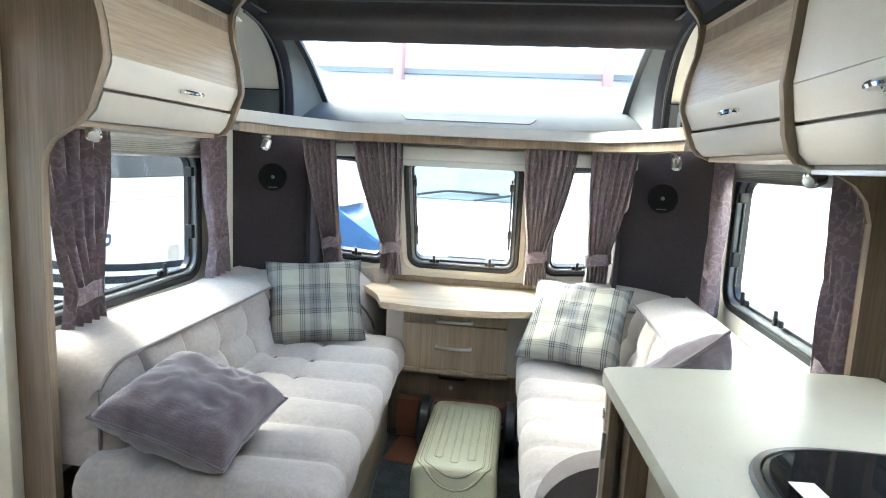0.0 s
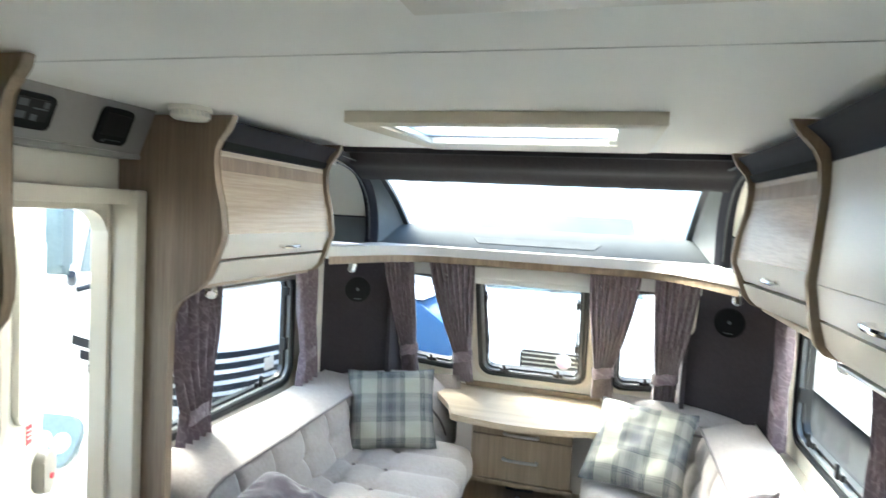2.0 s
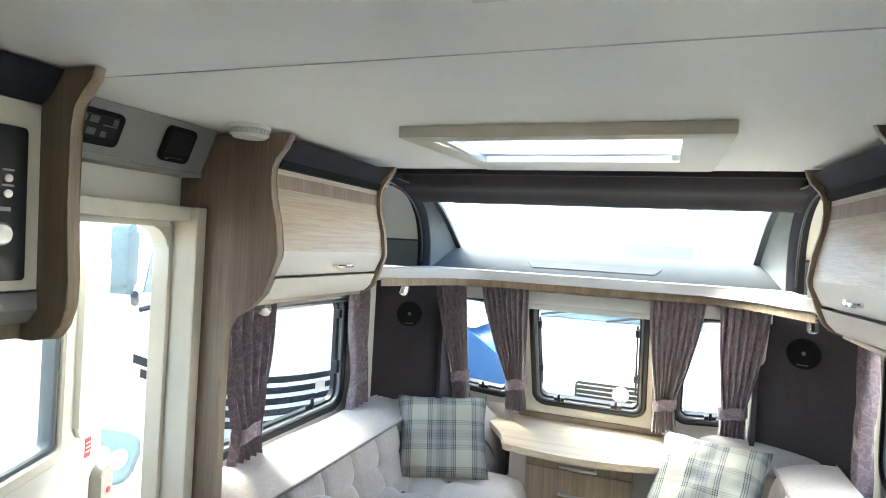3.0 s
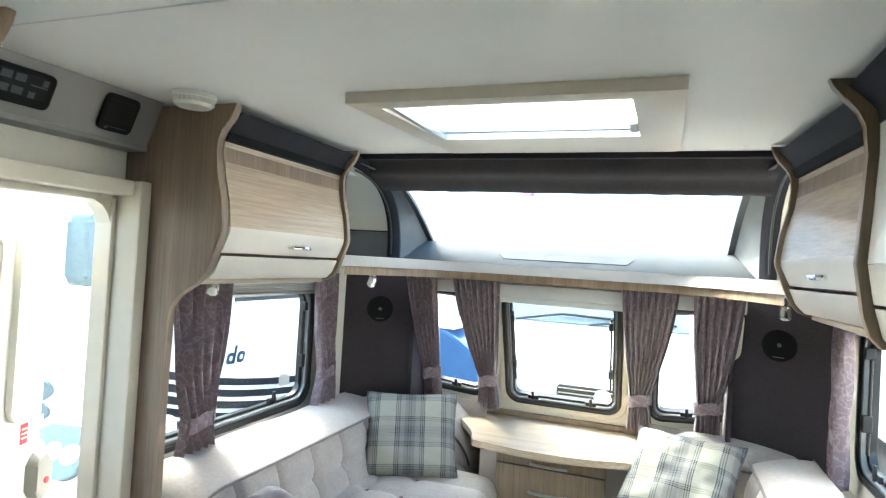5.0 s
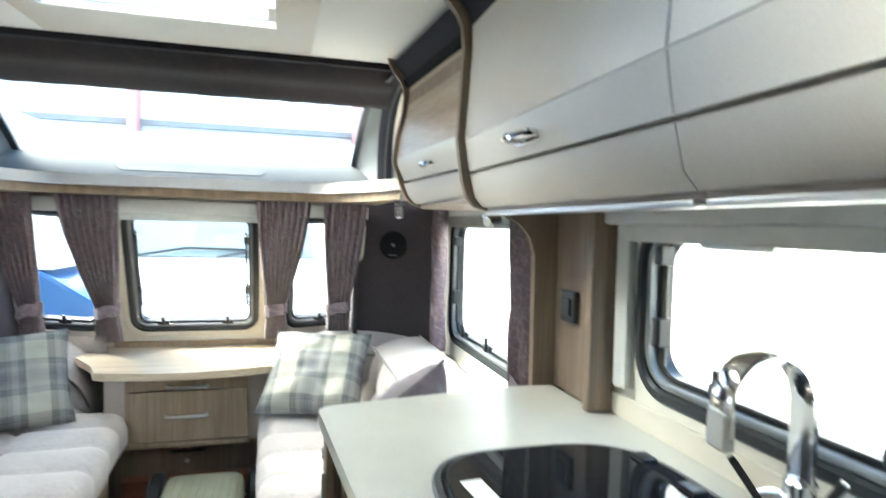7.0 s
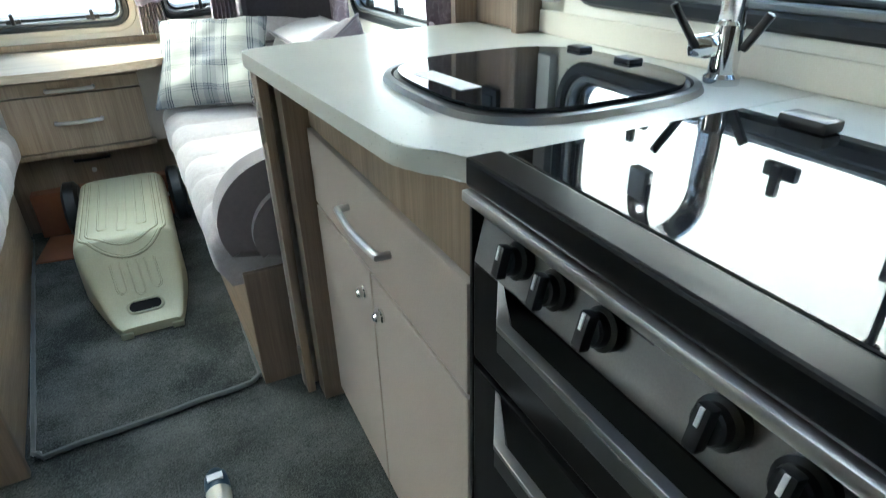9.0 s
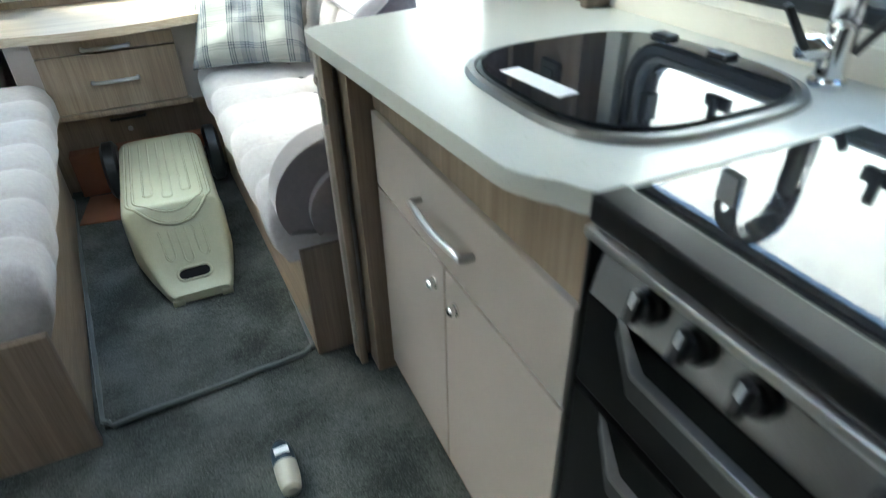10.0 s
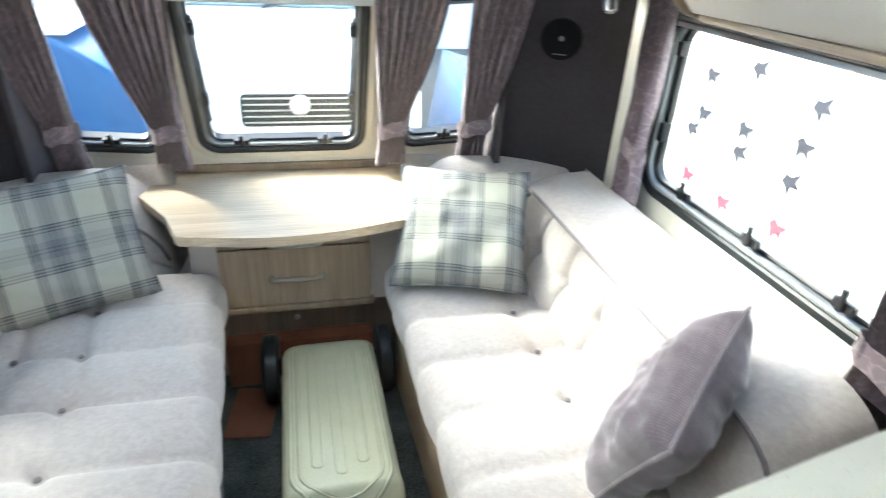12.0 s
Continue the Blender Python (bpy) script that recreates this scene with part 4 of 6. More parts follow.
control_unit(0.115, 0.155, 0.090, "black control unit with printed keys above the door",
             [(-0.055, -0.030, 0.012, 0.030), (-0.022, 0.003, 0.012, 0.030), (-0.055, -0.030, -0.020, -0.002), (-0.022, 0.003, -0.020, -0.002), (0.018, 0.058, 0.008, 0.012), (0.044, 0.058, 0.014, 0.030), (0.018, 0.034, -0.022, -0.006)])
control_unit(0.415, 0.105, 0.105, "square black heating controller above the door", [(-0.03, 0.03, -0.040, -0.038), (-0.036, -0.026, -0.046, -0.04)])


# ---- curtains ----
def curtain(foot, u, top_z, tie_z, low_z, w_top, w_tie, w_low, lean, label, folds=7, drift=0.0, inward=None):
    """A pleated curtain gathered by a tie-back. foot: plan point on its middle line at the top; u: the way along the window;
    lean: plan shift per metre of height lost; drift: shift along u from top to tie."""
    u = Vector((u[0], u[1], 0)).normalized()
    n = Vector(inward) if inward is not None else u.cross(Vector((0, 0, 1)))
    n = n.normalized()
    t = thing("curtain", label, "curtain", (foot[0], foot[1], low_z), "mauve curtains")
    def at(a, b, side):
        z = top_z + (low_z - top_z) * b
        if z > tie_z:
            k = (top_z - z) / (top_z - tie_z)
            s = k ** 1.5
            w, d = w_top + (w_tie - w_top) * s, drift * s
        else:
            k = (tie_z - z) / (tie_z - low_z)
            w, d = w_tie + (w_low - w_tie) * math.sin(k * 1.4), drift * (1 - 0.15 * k)
        ph = a * folds * 2 * math.pi
        amp = (0.012 if folds > 5 else 0.019) * min(1, w / 0.11) + 0.004
        off = amp * math.sin(ph + 0.5 * math.sin(6 * b)) + 0.004 * math.sin(3.1 * ph + 9 * b) + 0.02
        c = Vector((foot[0], foot[1], z)) + u * ((a - 0.5) * w + d) + n * (off + side) + Vector((lean[0], lean[1], 0)) * (top_z - z)
        return c
    part("cloth", grid_sheet(folds * 10, 34, lambda a, b: at(a, b, 0), lambda a, b: at(a, b, -0.004)), CURTAIN, t, "patterned mauve cloth", 70)
    kt = (top_z - tie_z) / (top_z - low_z)
    c = Vector((foot[0], foot[1], tie_z)) + u * drift + n * 0.018 + Vector((lean[0], lean[1], 0)) * (top_z - tie_z)
    def band(a, b):
        ang = 2 * math.pi * a
        r = 1.0 + 0.05 * math.sin(4 * ang) + 0.05 * math.sin(9 * ang + 3 * b)
        return c + u * (math.cos(ang) * (w_tie / 2 + 0.010) * r) + n * (math.sin(ang) * 0.030 * r) + Vector((0, 0, (b - 0.5) * 0.055 + 0.010 * math.cos(ang) + 0.004 * math.sin(5 * ang)))
    part("tie_back", grid_sheet(28, 4, band), CURTAIN, t, "gathered mauve tie-back", 70)
    return t


curtain((WL + 0.05, 1.497), (0, 1, 0), 1.405, 0.885, 0.708, 0.31, 0.135, 0.215, (0.0, 0), "mauve patterned curtain tied back beside the door-side window", 5, 0.02, (1, 0, 0))
curtain((WL + 0.05, 2.315), (0, 1, 0), 1.405, 0.93, 0.745, 0.21, 0.12, 0.23, (0.0, 0), "slim mauve curtain tied back beside the door-side window", 4, 0.045, (1, 0, 0))
curtain((WR - 0.05, 2.36), (0, 1, 0), 1.40, 0.95, 0.77, 0.14, 0.10, 0.14, (0.0, 0), "slim mauve curtain tied back beside the kitchen-side window", 4, 0.01, (-1, 0, 0))
curtain((WR - 0.05, 1.388), (0, 1, 0), 1.40, 0.86, 0.725, 0.195, 0.125, 0.17, (0.0, 0), "mauve patterned curtain tied back beside the kitchen-side window", 5, 0.004, (-1, 0, 0))
FL = (0, 0.40)
curtain((CX - 0.41, 2.595), (1, 0, 0), 1.415, 0.90, 0.745, 0.235, 0.085, 0.115, FL, "narrow mauve curtain between front windows", 8, 0.03, (0, -1, 0))
curtain((CX + 0.385, 2.595), (1, 0, 0), 1.415, 0.90, 0.745, 0.235, 0.085, 0.115, FL, "narrow mauve curtain between front windows", 8, -0.03, (0, -1, 0))
curtain((CX - 0.69, 2.585), (1, 0, 0), 1.415, 0.91, 0.76, 0.16, 0.085, 0.10, (0, 0.38), "narrow mauve curtain at the outer edge of a front window", 6, 0.01, (0, -1, 0))
curtain((CX + 0.66, 2.585), (1, 0, 0), 1.415, 0.91, 0.76, 0.20, 0.10, 0.11, (0, 0.38), "narrow mauve curtain at the outer edge of a front window", 6, -0.01, (0, -1, 0))
fb = thing("front_blind", "white folded blind cassette across the top of the front windows", "blind", (CX, 2.67, 1.35))
part("cassette", box(CX - 0.33, CX + 0.33, 2.615, 2.69, 1.345, 1.405, 0.008), BLIND_WHITE, fb)
part("folded_blind", box(CX - 0.32, CX + 0.32, 2.635, 2.70, 1.315, 1.345, 0.004), BLIND_WHITE, fb)
for s in (-1, 1):
    f2 = thing("front_blind", "short white blind cassette above a front side window", "blind", (CX + s * 0.6, 2.63, 1.35))
    m = pose(CX + s * 0.60, 2.655, 1.345)
    part("cassette", box(-0.17, 0.17, -0.04, 0.03, 0.0, 0.06, 0.006, m), BLIND_WHITE, f2)


# ---- sofas ----
def puffs(s, ps, power=0.35):
    return abs(math.sin(math.pi * s / ps)) ** power


def seat_cushion(parent, y0, y1, x_wall, x_front, top, low, length_cells, label):
    """A long buttoned seat; x_front(y) is its front edge, with a rolled nose."""
    sg = 1 if x_front(y0) > x_wall else -1
    nx, ny = 46, 110
    def at(u, v):
        y = y0 + (y1 - y0) * v
        xf = x_front(y)
        w = abs(xf - x_wall)
        arc = u * (w + top - low - 0.06)
        cell = v * length_cells
        ch = puffs(cell, 1.0, 0.28)
        end = min(1, v / 0.035, (1 - v) / 0.035) ** 0.5
        if arc < w - 0.06:
            d, z = arc, top
            rows = 0.0
            dd = w - arc
            # two cross seams with buttons
            for seam in (0.34, 0.50):
                rows += 0.022 * math.exp(-((dd - seam) / 0.014) ** 2)
            btn = 0.0
            for seam in (0.34, 0.50):
                r2 = (dd - seam) ** 2 + ((cell - round(cell)) / length_cells * (y1 - y0)) ** 2
                btn += 0.018 * math.exp(-r2 / 0.0006)
            deep = 1.0 if dd < 0.55 else 0.4
            z += 0.034 * (ch - 1) * deep - rows * (0.55 if dd < 0.6 else 0) - btn
            x = x_wall + sg * d
        else:
            a = min(1.0, (arc - (w - 0.06)) / 0.12) * math.pi / 2
            rest = max(0.0, arc - (w - 0.06) - 0.12)
            x = x_wall + sg * (w - 0.06 + 0.06 * math.sin(a) + 0.012 * ch * math.sin(a) - 0.10 * rest * rest * 6)
            z = top - 0.07 * (1 - math.cos(a)) - rest * 0.95 + 0.034 * (ch - 1) * math.cos(a)
        z = low + (z - low) * (0.75 + 0.25 * end)
        x += 0.003 * math.sin(17 * y + 9 * u)
        return (x, y, z + 0.004 * math.sin(7 * y + 5 * u))
    return part("seat_cushion", grid_sheet(nx, ny, at, lambda u, v: (x_wall + (x_front(y0 + (y1 - y0) * v) - x_wall) * u * 0.97, y0 + (y1 - y0) * v, low)), SOFA, parent, label, 80)


def buttons(parent, y0, y1, cells, xs, z):
    for k in range(1, cells):
        y = y0 + (y1 - y0) * k / cells
        for x in xs(y):
            part("button", lathe([(0.009, 0), (0.008, 0.004), (0.003, 0.006)], pose(x, y, z), 10), PIPING, parent)


def back_cushion(parent, name, a, b, toward, height, thick, cells, rows=2, rounded_end=None, fr=0.72, radius=0.15, low=0.62):
    """An upright cushion from plan point a to b (on its wall side), swelling towards 'toward', with a flat welted top."""
    a, b, tw = Vector(a), Vector(b), Vector(toward).normalized()
    L = (b - a).length
    nu, nv = 90, 40
    def drop(u):
        if rounded_end is None:
            return 1.0
        d = (1 - u if rounded_end else u) * L / radius
        return 1.0 if d >= 1 else low + (1 - low) * (1 - (1 - d) ** 2) ** 0.5
    def at(u, v):
        base = a.lerp(b, u)
        face = height * fr
        roll = thick
        arc = v * (face + roll + 0.05)
        end = min(1, u / 0.03, (1 - u) / 0.03) ** 0.5
        cell = u * cells
        if arc < face:
            zz = arc
            tilt = 0.10 * (1 - zz / height)
            h2 = puffs(cell, 1, 0.3)
            v2 = puffs(zz / face * rows, 1, 0.3)
            d = thick + tilt - 0.030 * (1 - h2) - 0.024 * (1 - v2)
            for k in range(1, rows):
                r2 = ((cell - round(cell)) * L / cells) ** 2 + (zz - face * k / rows) ** 2
                d -= 0.018 * math.exp(-r2 / 0.0006)
            z = zz
        else:
            k = min(1.0, (arc - face) / (roll + 0.05))
            d = (thick + 0.028 * 1) * (1 - k) ** 0.85 + 0.0
            z = face + height * (1 - fr) * math.sin(k * math.pi / 2) ** 0.8
        p = base + tw * (d * (0.8 + 0.2 * end))
        z *= drop(u)
        return (p.x, p.y, base.z + z * (0.97 + 0.03 * end) + 0.003 * math.sin(9 * u * L))
    body = part(name, grid_sheet(nu, nv, at, lambda u, v: tuple(a.lerp(b, u) + Vector((0, 0, height * v)) + tw * 0.0)), SOFA, parent, "", 80)
    pts = []
    for k in range(41):
        u = 0.012 + 0.976 * k / 40
        p = a.lerp(b, u) + tw * (thick + 0.024)
        pts.append((p.x, p.y, a.z + (height * (fr + 0.005) + 0.004) * drop(u)))
    if rounded_end == 1:
        pts += [(pts[-1][0], pts[-1][1] - 0.004, a.z + height * k) for k in (0.40, 0.25, 0.1)]
    part("piping", tube(pts, 0.006, 6), PIPING, parent, "dark piping")
    return body


ls = thing("sofa", "stone-grey buttoned sofa bench along the door-side wall", "sofa", (-0.6, 1.9, 0), "lounge sofas")
lf = lambda y: -0.125 - 0.058 * (y - 1.2)
part("base", prism([(WL + 0.002, 1.14), (-0.155, 1.14), (-0.255, 2.50), (-0.34, 2.60), (WL + 0.02, 2.60)], 0.325, pose(0, 0, 0.0), 0.004), PLINTH_WOOD, ls, "pale wooden bench base")
part("end_board", box(WL + 0.002, -0.14, 1.115, 1.139, 0, 0.36, 0.004), UPRIGHT_WOOD, ls, "brown wooden end board")
seat_cushion(ls, 1.15, 2.60, -0.80, lf, 0.505, 0.328, 7, "deep buttoned seat")
buttons(ls, 1.15, 2.60, 7, lambda y: (lf(y) - 0.34, lf(y) - 0.50), 0.478)
back_cushion(ls, "backrest", (-1.045, 2.60, 0.46), (-1.045, 1.245, 0.46), (1, 0, 0), 0.325, 0.225, 6, 2, 1, 0.83)
part("ledge", box(WL + 0.001, -1.048, 1.234, 2.60, 0.326, 0.715, 0.004), WALL_BOARD, ls, "cream ledge behind the backrest")
back_cushion(ls, "end_backrest", (-0.345, 2.83, 0.42), (-1.02, 2.72, 0.42), (-0.1, -1, 0), 0.36, 0.15, 2, 2, 0, 0.72, 0.24, 0.06)

rs = thing("sofa", "stone-grey buttoned sofa bench along the kitchen-side wall in bright light", "sofa", (0.75, 1.9, 0), "lounge sofas")
rf = lambda y: 0.375 - 0.022 * (y - 1.3)
part("base", prism([(0.425, 1.215), (WR - 0.002, 1.215), (WR - 0.02, 2.60), (0.40, 2.60), (0.375, 2.50)], 0.325, pose(0, 0, 0.0), 0.004), PLINTH_WOOD, rs, "pale wooden bench base")
part("end_board", box(0.425, WR - 0.002, 1.19, 1.214, 0, 0.36, 0.004), UPRIGHT_WOOD, rs, "brown wooden end board")
seat_cushion(rs, 1.20, 2.60, 1.03, rf, 0.505, 0.328, 7, "deep buttoned seat")
buttons(rs, 1.20, 2.60, 7, lambda y: (rf(y) + 0.34, rf(y) + 0.50), 0.478)
back_cushion(rs, "backrest", (1.075, 1.30, 0.46), (1.075, 2.60, 0.46), (-1, 0, 0), 0.335, 0.205, 6, 2, 0, 0.84)
part("ledge", box(1.078, WR - 0.001, 1.284, 2.60, 0.326, 0.735, 0.004), WALL_BOARD, rs, "cream ledge behind the backrest")
back_cushion(rs, "end_backrest", (1.03, 2.72, 0.46), (0.44, 2.83, 0.46), (0.1, -1, 0), 0.33, 0.14, 2, 2, 1, 0.72, 0.22, 0.06)
bol = thing("bolster", "taupe rounded bolster at the end of the kitchen-side sofa", "bolster", (0.55, 1.2, 0.36))
def bulge(w, h, k0, n=28):
    """A pad outline: straight foot and far side, a full round shoulder between."""
    pts = [(w, 0.0), (w, h)]
    for k in range(n + 1):
        a = math.pi / 2 + (math.pi / 2 + k0) * k / n
        pts.append((0.15 + 0.185 * math.cos(a), h - 0.165 + 0.165 * math.sin(a)))
    return pts
part("pad", prism([(0.425 + a, 0.345 + b) for a, b in bulge(0.32, 0.31, 0.55)], 0.085, plane_at((0, 1.275, 0), (1, 0, 0), (0, 0, 1)), 0.024), TAUPE_CLOTH, bol, "rounded pad", 80)
part("inner_pad", prism([(0.495 + a * 0.85, 0.345 + b * 0.80) for a, b in bulge(0.30, 0.31, 0.5)], 0.04, plane_at((0, 1.205, 0), (1, 0, 0), (0, 0, 1)), 0.018), TAUPE_CLOTH, bol, "raised inner pad", 80)


# ---- loose cushions ----
def cushion(name, centre, right, up, w, h, thick, material, label, sag=0.0, seed=0, edge=None):
    ob = thing(name, label, "cushion", (0, 0, 0), "scatter cushions")
    m = plane_at(centre, right, up)
    ob.matrix_basis = m
    def skin(sign):
        def at(u, v):
            a, b = 2 * u - 1, 2 * v - 1
            pin = 1 - 0.075 * (1 - a * a) * (abs(b) ** 3)
            pin2 = 1 - 0.075 * (1 - b * b) * (abs(a) ** 3)
            f = ((1 - a ** 4) * (1 - b ** 4)) ** 0.5
            wr = noise.noise(Vector((a * 2.2 + seed, b * 2.2, sign))) * 0.016 + (0.007 if material is PURPLE else 0.004) * (1 - abs(noise.noise(Vector((a * 3.5 + seed, b * 3.5 + a, sign * 3)))) * 3)
            z = sign * (thick / 2 * f + wr * f ** 0.5) - sag * (a * a + b * b) * 0.5
            return Vector((a * w / 2 * pin2, b * h / 2 * pin, z))
        return at
    bm = grid_sheet(34, 34, skin(1), skin(-1))
    ob_mesh = part("cover", bm, material, None, "", 80)
    ob_mesh.parent = ob
    pts = []
    for k in range(80):
        q = k / 80 * 4
        i, f = int(q), q - int(q)
        u, v = ((f, 0), (1, f), (1 - f, 1), (0, 1 - f))[i]
        pts.append(skin(1)(u, v))
    pm = part("piping", tube(pts, 0.005, 6, 1.0, True), edge or material, None)
    pm.parent = ob
    return ob


cushion("plaid_cushion", (-0.608, 2.458, 0.668), (0.363, 0.145, 0.012), (-0.04, 0.19, 0.33), 0.44, 0.40, 0.13, PLAID, "cream and grey plaid cushion with piped edge on the door-side sofa", 0, 1)
cushion("plaid_cushion", (0.578, 2.432, 0.672), (0.37, -0.105, 0.0), (0.075, 0.30, 0.265), 0.43, 0.43, 0.13, PLAID, "cream and grey plaid cushion with piped edge on the kitchen-side sofa", 0, 5)
cushion("velvet_cushion", (-0.565, 1.345, 0.618), (0.05, 0.99, 0.127), (-0.964, 0.03, 0.263), 0.37, 0.385, 0.17, PURPLE, "slumped dusky mauve velvet cushion on the door-side sofa", 0, 9)
cushion("velvet_cushion", (0.765, 1.525, 0.692), (0.26, 0.20, 0.10), (0.05, -0.14, 0.36), 0.37, 0.37, 0.15, PURPLE, "dusky mauve velvet cushion leaning on the kitchen-side sofa", 0, 13)

# ---- chest of drawers under the front window ----
ch = thing("chest_of_drawers", "brown wooden chest with two drawers under the front window", "chest of drawers", (0.03, 2.7, 0.0))
bow = [(-0.305, 2.46), (-0.30, 2.43), (-0.285, 2.412)] + [(-0.26 + 0.65 * k / 24, 2.415 + 0.04 * k / 24 - 0.055 * math.sin(math.pi * k / 24) ** 0.9) for k in range(25)] + [(0.41, 2.452), (0.425, 2.475)]
part("top", prism(bow + [(0.43, 2.56), (0.47, 2.70), (0.47, 2.97), (-0.46, 2.97), (-0.46, 2.74), (-0.335, 2.56)], 0.03, pose(0, 0, 0.672), 0.006), DESK_WOOD, ch, "pale wooden top with a bowed front")
part("body", box(-0.285, 0.385, 2.535, 2.95, 0.36, 0.672), TAUPE_DOOR, ch)
part("apron", box(-0.205, 0.292, 2.516, 2.536, 0.648, 0.671, 0.002), DRAWER_WOOD, ch)
top_dr = part("drawer", box(-0.200, 0.286, 2.514, 2.536, 0.597, 0.645, 0.002), DRAWER_WOOD, ch)
low_dr = part("drawer", box(-0.200, 0.286, 2.514, 2.536, 0.378, 0.591, 0.002), DRAWER_WOOD, ch)
part("rail", box(-0.212, 0.298, 2.508, 2.536, 0.352, 0.374, 0.003), DRAWER_WOOD, ch)
for dr, z in ((top_dr, 0.612), (low_dr, 0.487)):
    bow_handle(dr, (-0.037, 2.513, z), (0.123, 2.513, z), (0, -0.026, 0), 0.0075, "handle", SATIN)
part("kickboard", box(-0.34, 0.40, 2.62, 2.64, 0.0, 0.36), UPRIGHT_WOOD, ch, "dark recessed kickboard")
bow_handle(ch, (-0.03, 2.619, 0.30), (0.10, 2.619, 0.30), (0, -0.018, 0), 0.006, "grip", BLACK)
part("lock", lathe([(0.010, 0), (0.010, 0.006), (0.004, 0.008)], plane_at((0.03, 2.619, 0.25), (1, 0, 0), (0, 0, 1)), 12), SATIN, ch)
part("skirting", box(-0.34, 0.40, 2.926, 2.95, 0.703, 0.73, 0.003), DRAWER_WOOD, ch)

# ---- lounge carpet ----
cp_out = [(-0.135, 1.165), (0.05, 1.175), (0.42, 1.215), (0.42, 2.62), (-0.27, 2.62)]
lc = thing("fitted_mat", "dark grey bound carpet mat between the sofas", "mat", (0.1, 1.9, 0.0))
part("carpet", prism(cp_out, 0.012, pose(0, 0, 0.0005), 0.003), CARPET, lc)
def along(pts, step=0.06):
    out = []
    for p, q in zip(pts, pts[1:]):
        n = max(2, int(math.hypot(q[0] - p[0], q[1] - p[1]) / step))
        out += [(p[0] + (q[0] - p[0]) * k / n, p[1] + (q[1] - p[1]) * k / n, 0.011 + 0.003 * math.sin(9 * (k + p[0]))) for k in range(n)]
    return out + [(*pts[-1], 0.011)]
part("binding", tube(along([(-0.262, 2.55), (-0.138, 1.19), (-0.115, 1.165), (0.05, 1.175), (0.39, 1.207), (0.418, 1.23), (0.418, 2.6)]), 0.008, 6), CARPET_EDGE, lc, "grey bound edge")

# ---- waste water carrier ----
wc = thing("waste_water_carrier", "pale green plastic wheeled waste water carrier lying flat", "waste water carrier", (0.13, 2.0, 0.012))
def half_w(y):
    k = min(1.0, max(0.0, (1.83 - y) / 0.23))
    return 0.157 - 0.064 * k ** 1.15
def top_z(y):
    k = min(1.0, max(0.0, (1.82 - y) / 0.22))
    return 0.264 - 0.214 * (k * (1.9 - 0.9 * k)) ** 1.25
def mid_x(y):
    return 0.130 + 0.028 * min(1.0, max(0.0, (1.87 - y) / 0.27))
def body_at(u, v):
    y = 1.595 + (2.445 - 1.595) * v
    ang = -math.pi / 2 + 2 * math.pi * u
    e = 0.32
    c, s = math.cos(ang), math.sin(ang)
    hw, tz = half_w(y), top_z(y)
    endr = min(1.0, v / 0.03, (1 - v) / 0.03) ** 0.4
    x = abs(c) ** e * (1 if c > 0 else -1) * hw * (0.9 + 0.1 * endr)
    lowz = 0.014
    z = (lowz + tz) / 2 + abs(s) ** e * (1 if s > 0 else -1) * (tz - lowz) / 2 * (0.85 + 0.15 * endr)
    return Vector((mid_x(y) + x, y, z))
cb = bmesh.new()
NU, NV = 132, 90
ring = [[cb.verts.new(body_at(i / NU, j / NV)) for i in range(NU)] for j in range(NV + 1)]
for j in range(NV):
    for i in range(NU):
        cb.faces.new((ring[j][i], ring[j][(i + 1) % NU], ring[j + 1][(i + 1) % NU], ring[j + 1][i]))
cb.faces.new(ring[0][::-1])
cb.faces.new(ring[NV])
part("tank", cb, GREEN_CREAM, wc, "ribbed pale green tank", 50)
def skin_at(x, y):
    """A point on top of the tank, x from its middle line."""
    hw, tz = half_w(y), top_z(y)
    c = min(0.98, abs(x) / hw) ** (1 / 0.32)
    z = (0.014 + tz) / 2 + (1 - c * c) ** 0.16 * (tz - 0.014) / 2
    return Vector((mid_x(y) + x, y, z + 0.0005))
def ridge(pts, r=0.0038):
    fine = []
    for (a, b), (c, d) in zip(pts, pts[1:]):
        k = max(1, int(math.hypot(c - a, d - b) / 0.012))
        fine += [(a + (c - a) * i / k, b + (d - b) * i / k) for i in range(k)]
    fine.append(pts[-1])
    part("ridge", tube([skin_at(a, b) for a, b in fine], r, 6, 0.8), GREEN_CREAM, wc)
    # Thin darker tubes either side stand in for the ridge's shadow.
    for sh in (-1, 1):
        part("groove", tube([skin_at(a * (1 + sh * 0.9 * r / (abs(a) + 0.03)), b - sh * 0.4 * r) for a, b in fine], r * 0.45, 5, 0.8), RIDGE_SHADE, wc, "thin line beside the ridge, coloured as its shade")
def bend(rx, ry, y0, y1):
    n = 16
    return [(-rx, y1), (-rx, (y0 + y1) / 2)] + [(-rx * math.cos(math.pi * k / n), y0 - ry * math.sin(math.pi * k / n)) for k in range(n + 1)] + [(rx, (y0 + y1) / 2), (rx, y1)]
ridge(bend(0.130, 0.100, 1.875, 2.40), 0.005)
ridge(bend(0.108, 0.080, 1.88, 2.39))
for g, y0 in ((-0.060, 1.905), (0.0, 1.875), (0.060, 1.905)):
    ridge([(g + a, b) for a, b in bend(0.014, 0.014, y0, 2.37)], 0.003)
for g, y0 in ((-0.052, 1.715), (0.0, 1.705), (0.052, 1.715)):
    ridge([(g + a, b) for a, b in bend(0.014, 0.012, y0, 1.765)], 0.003)
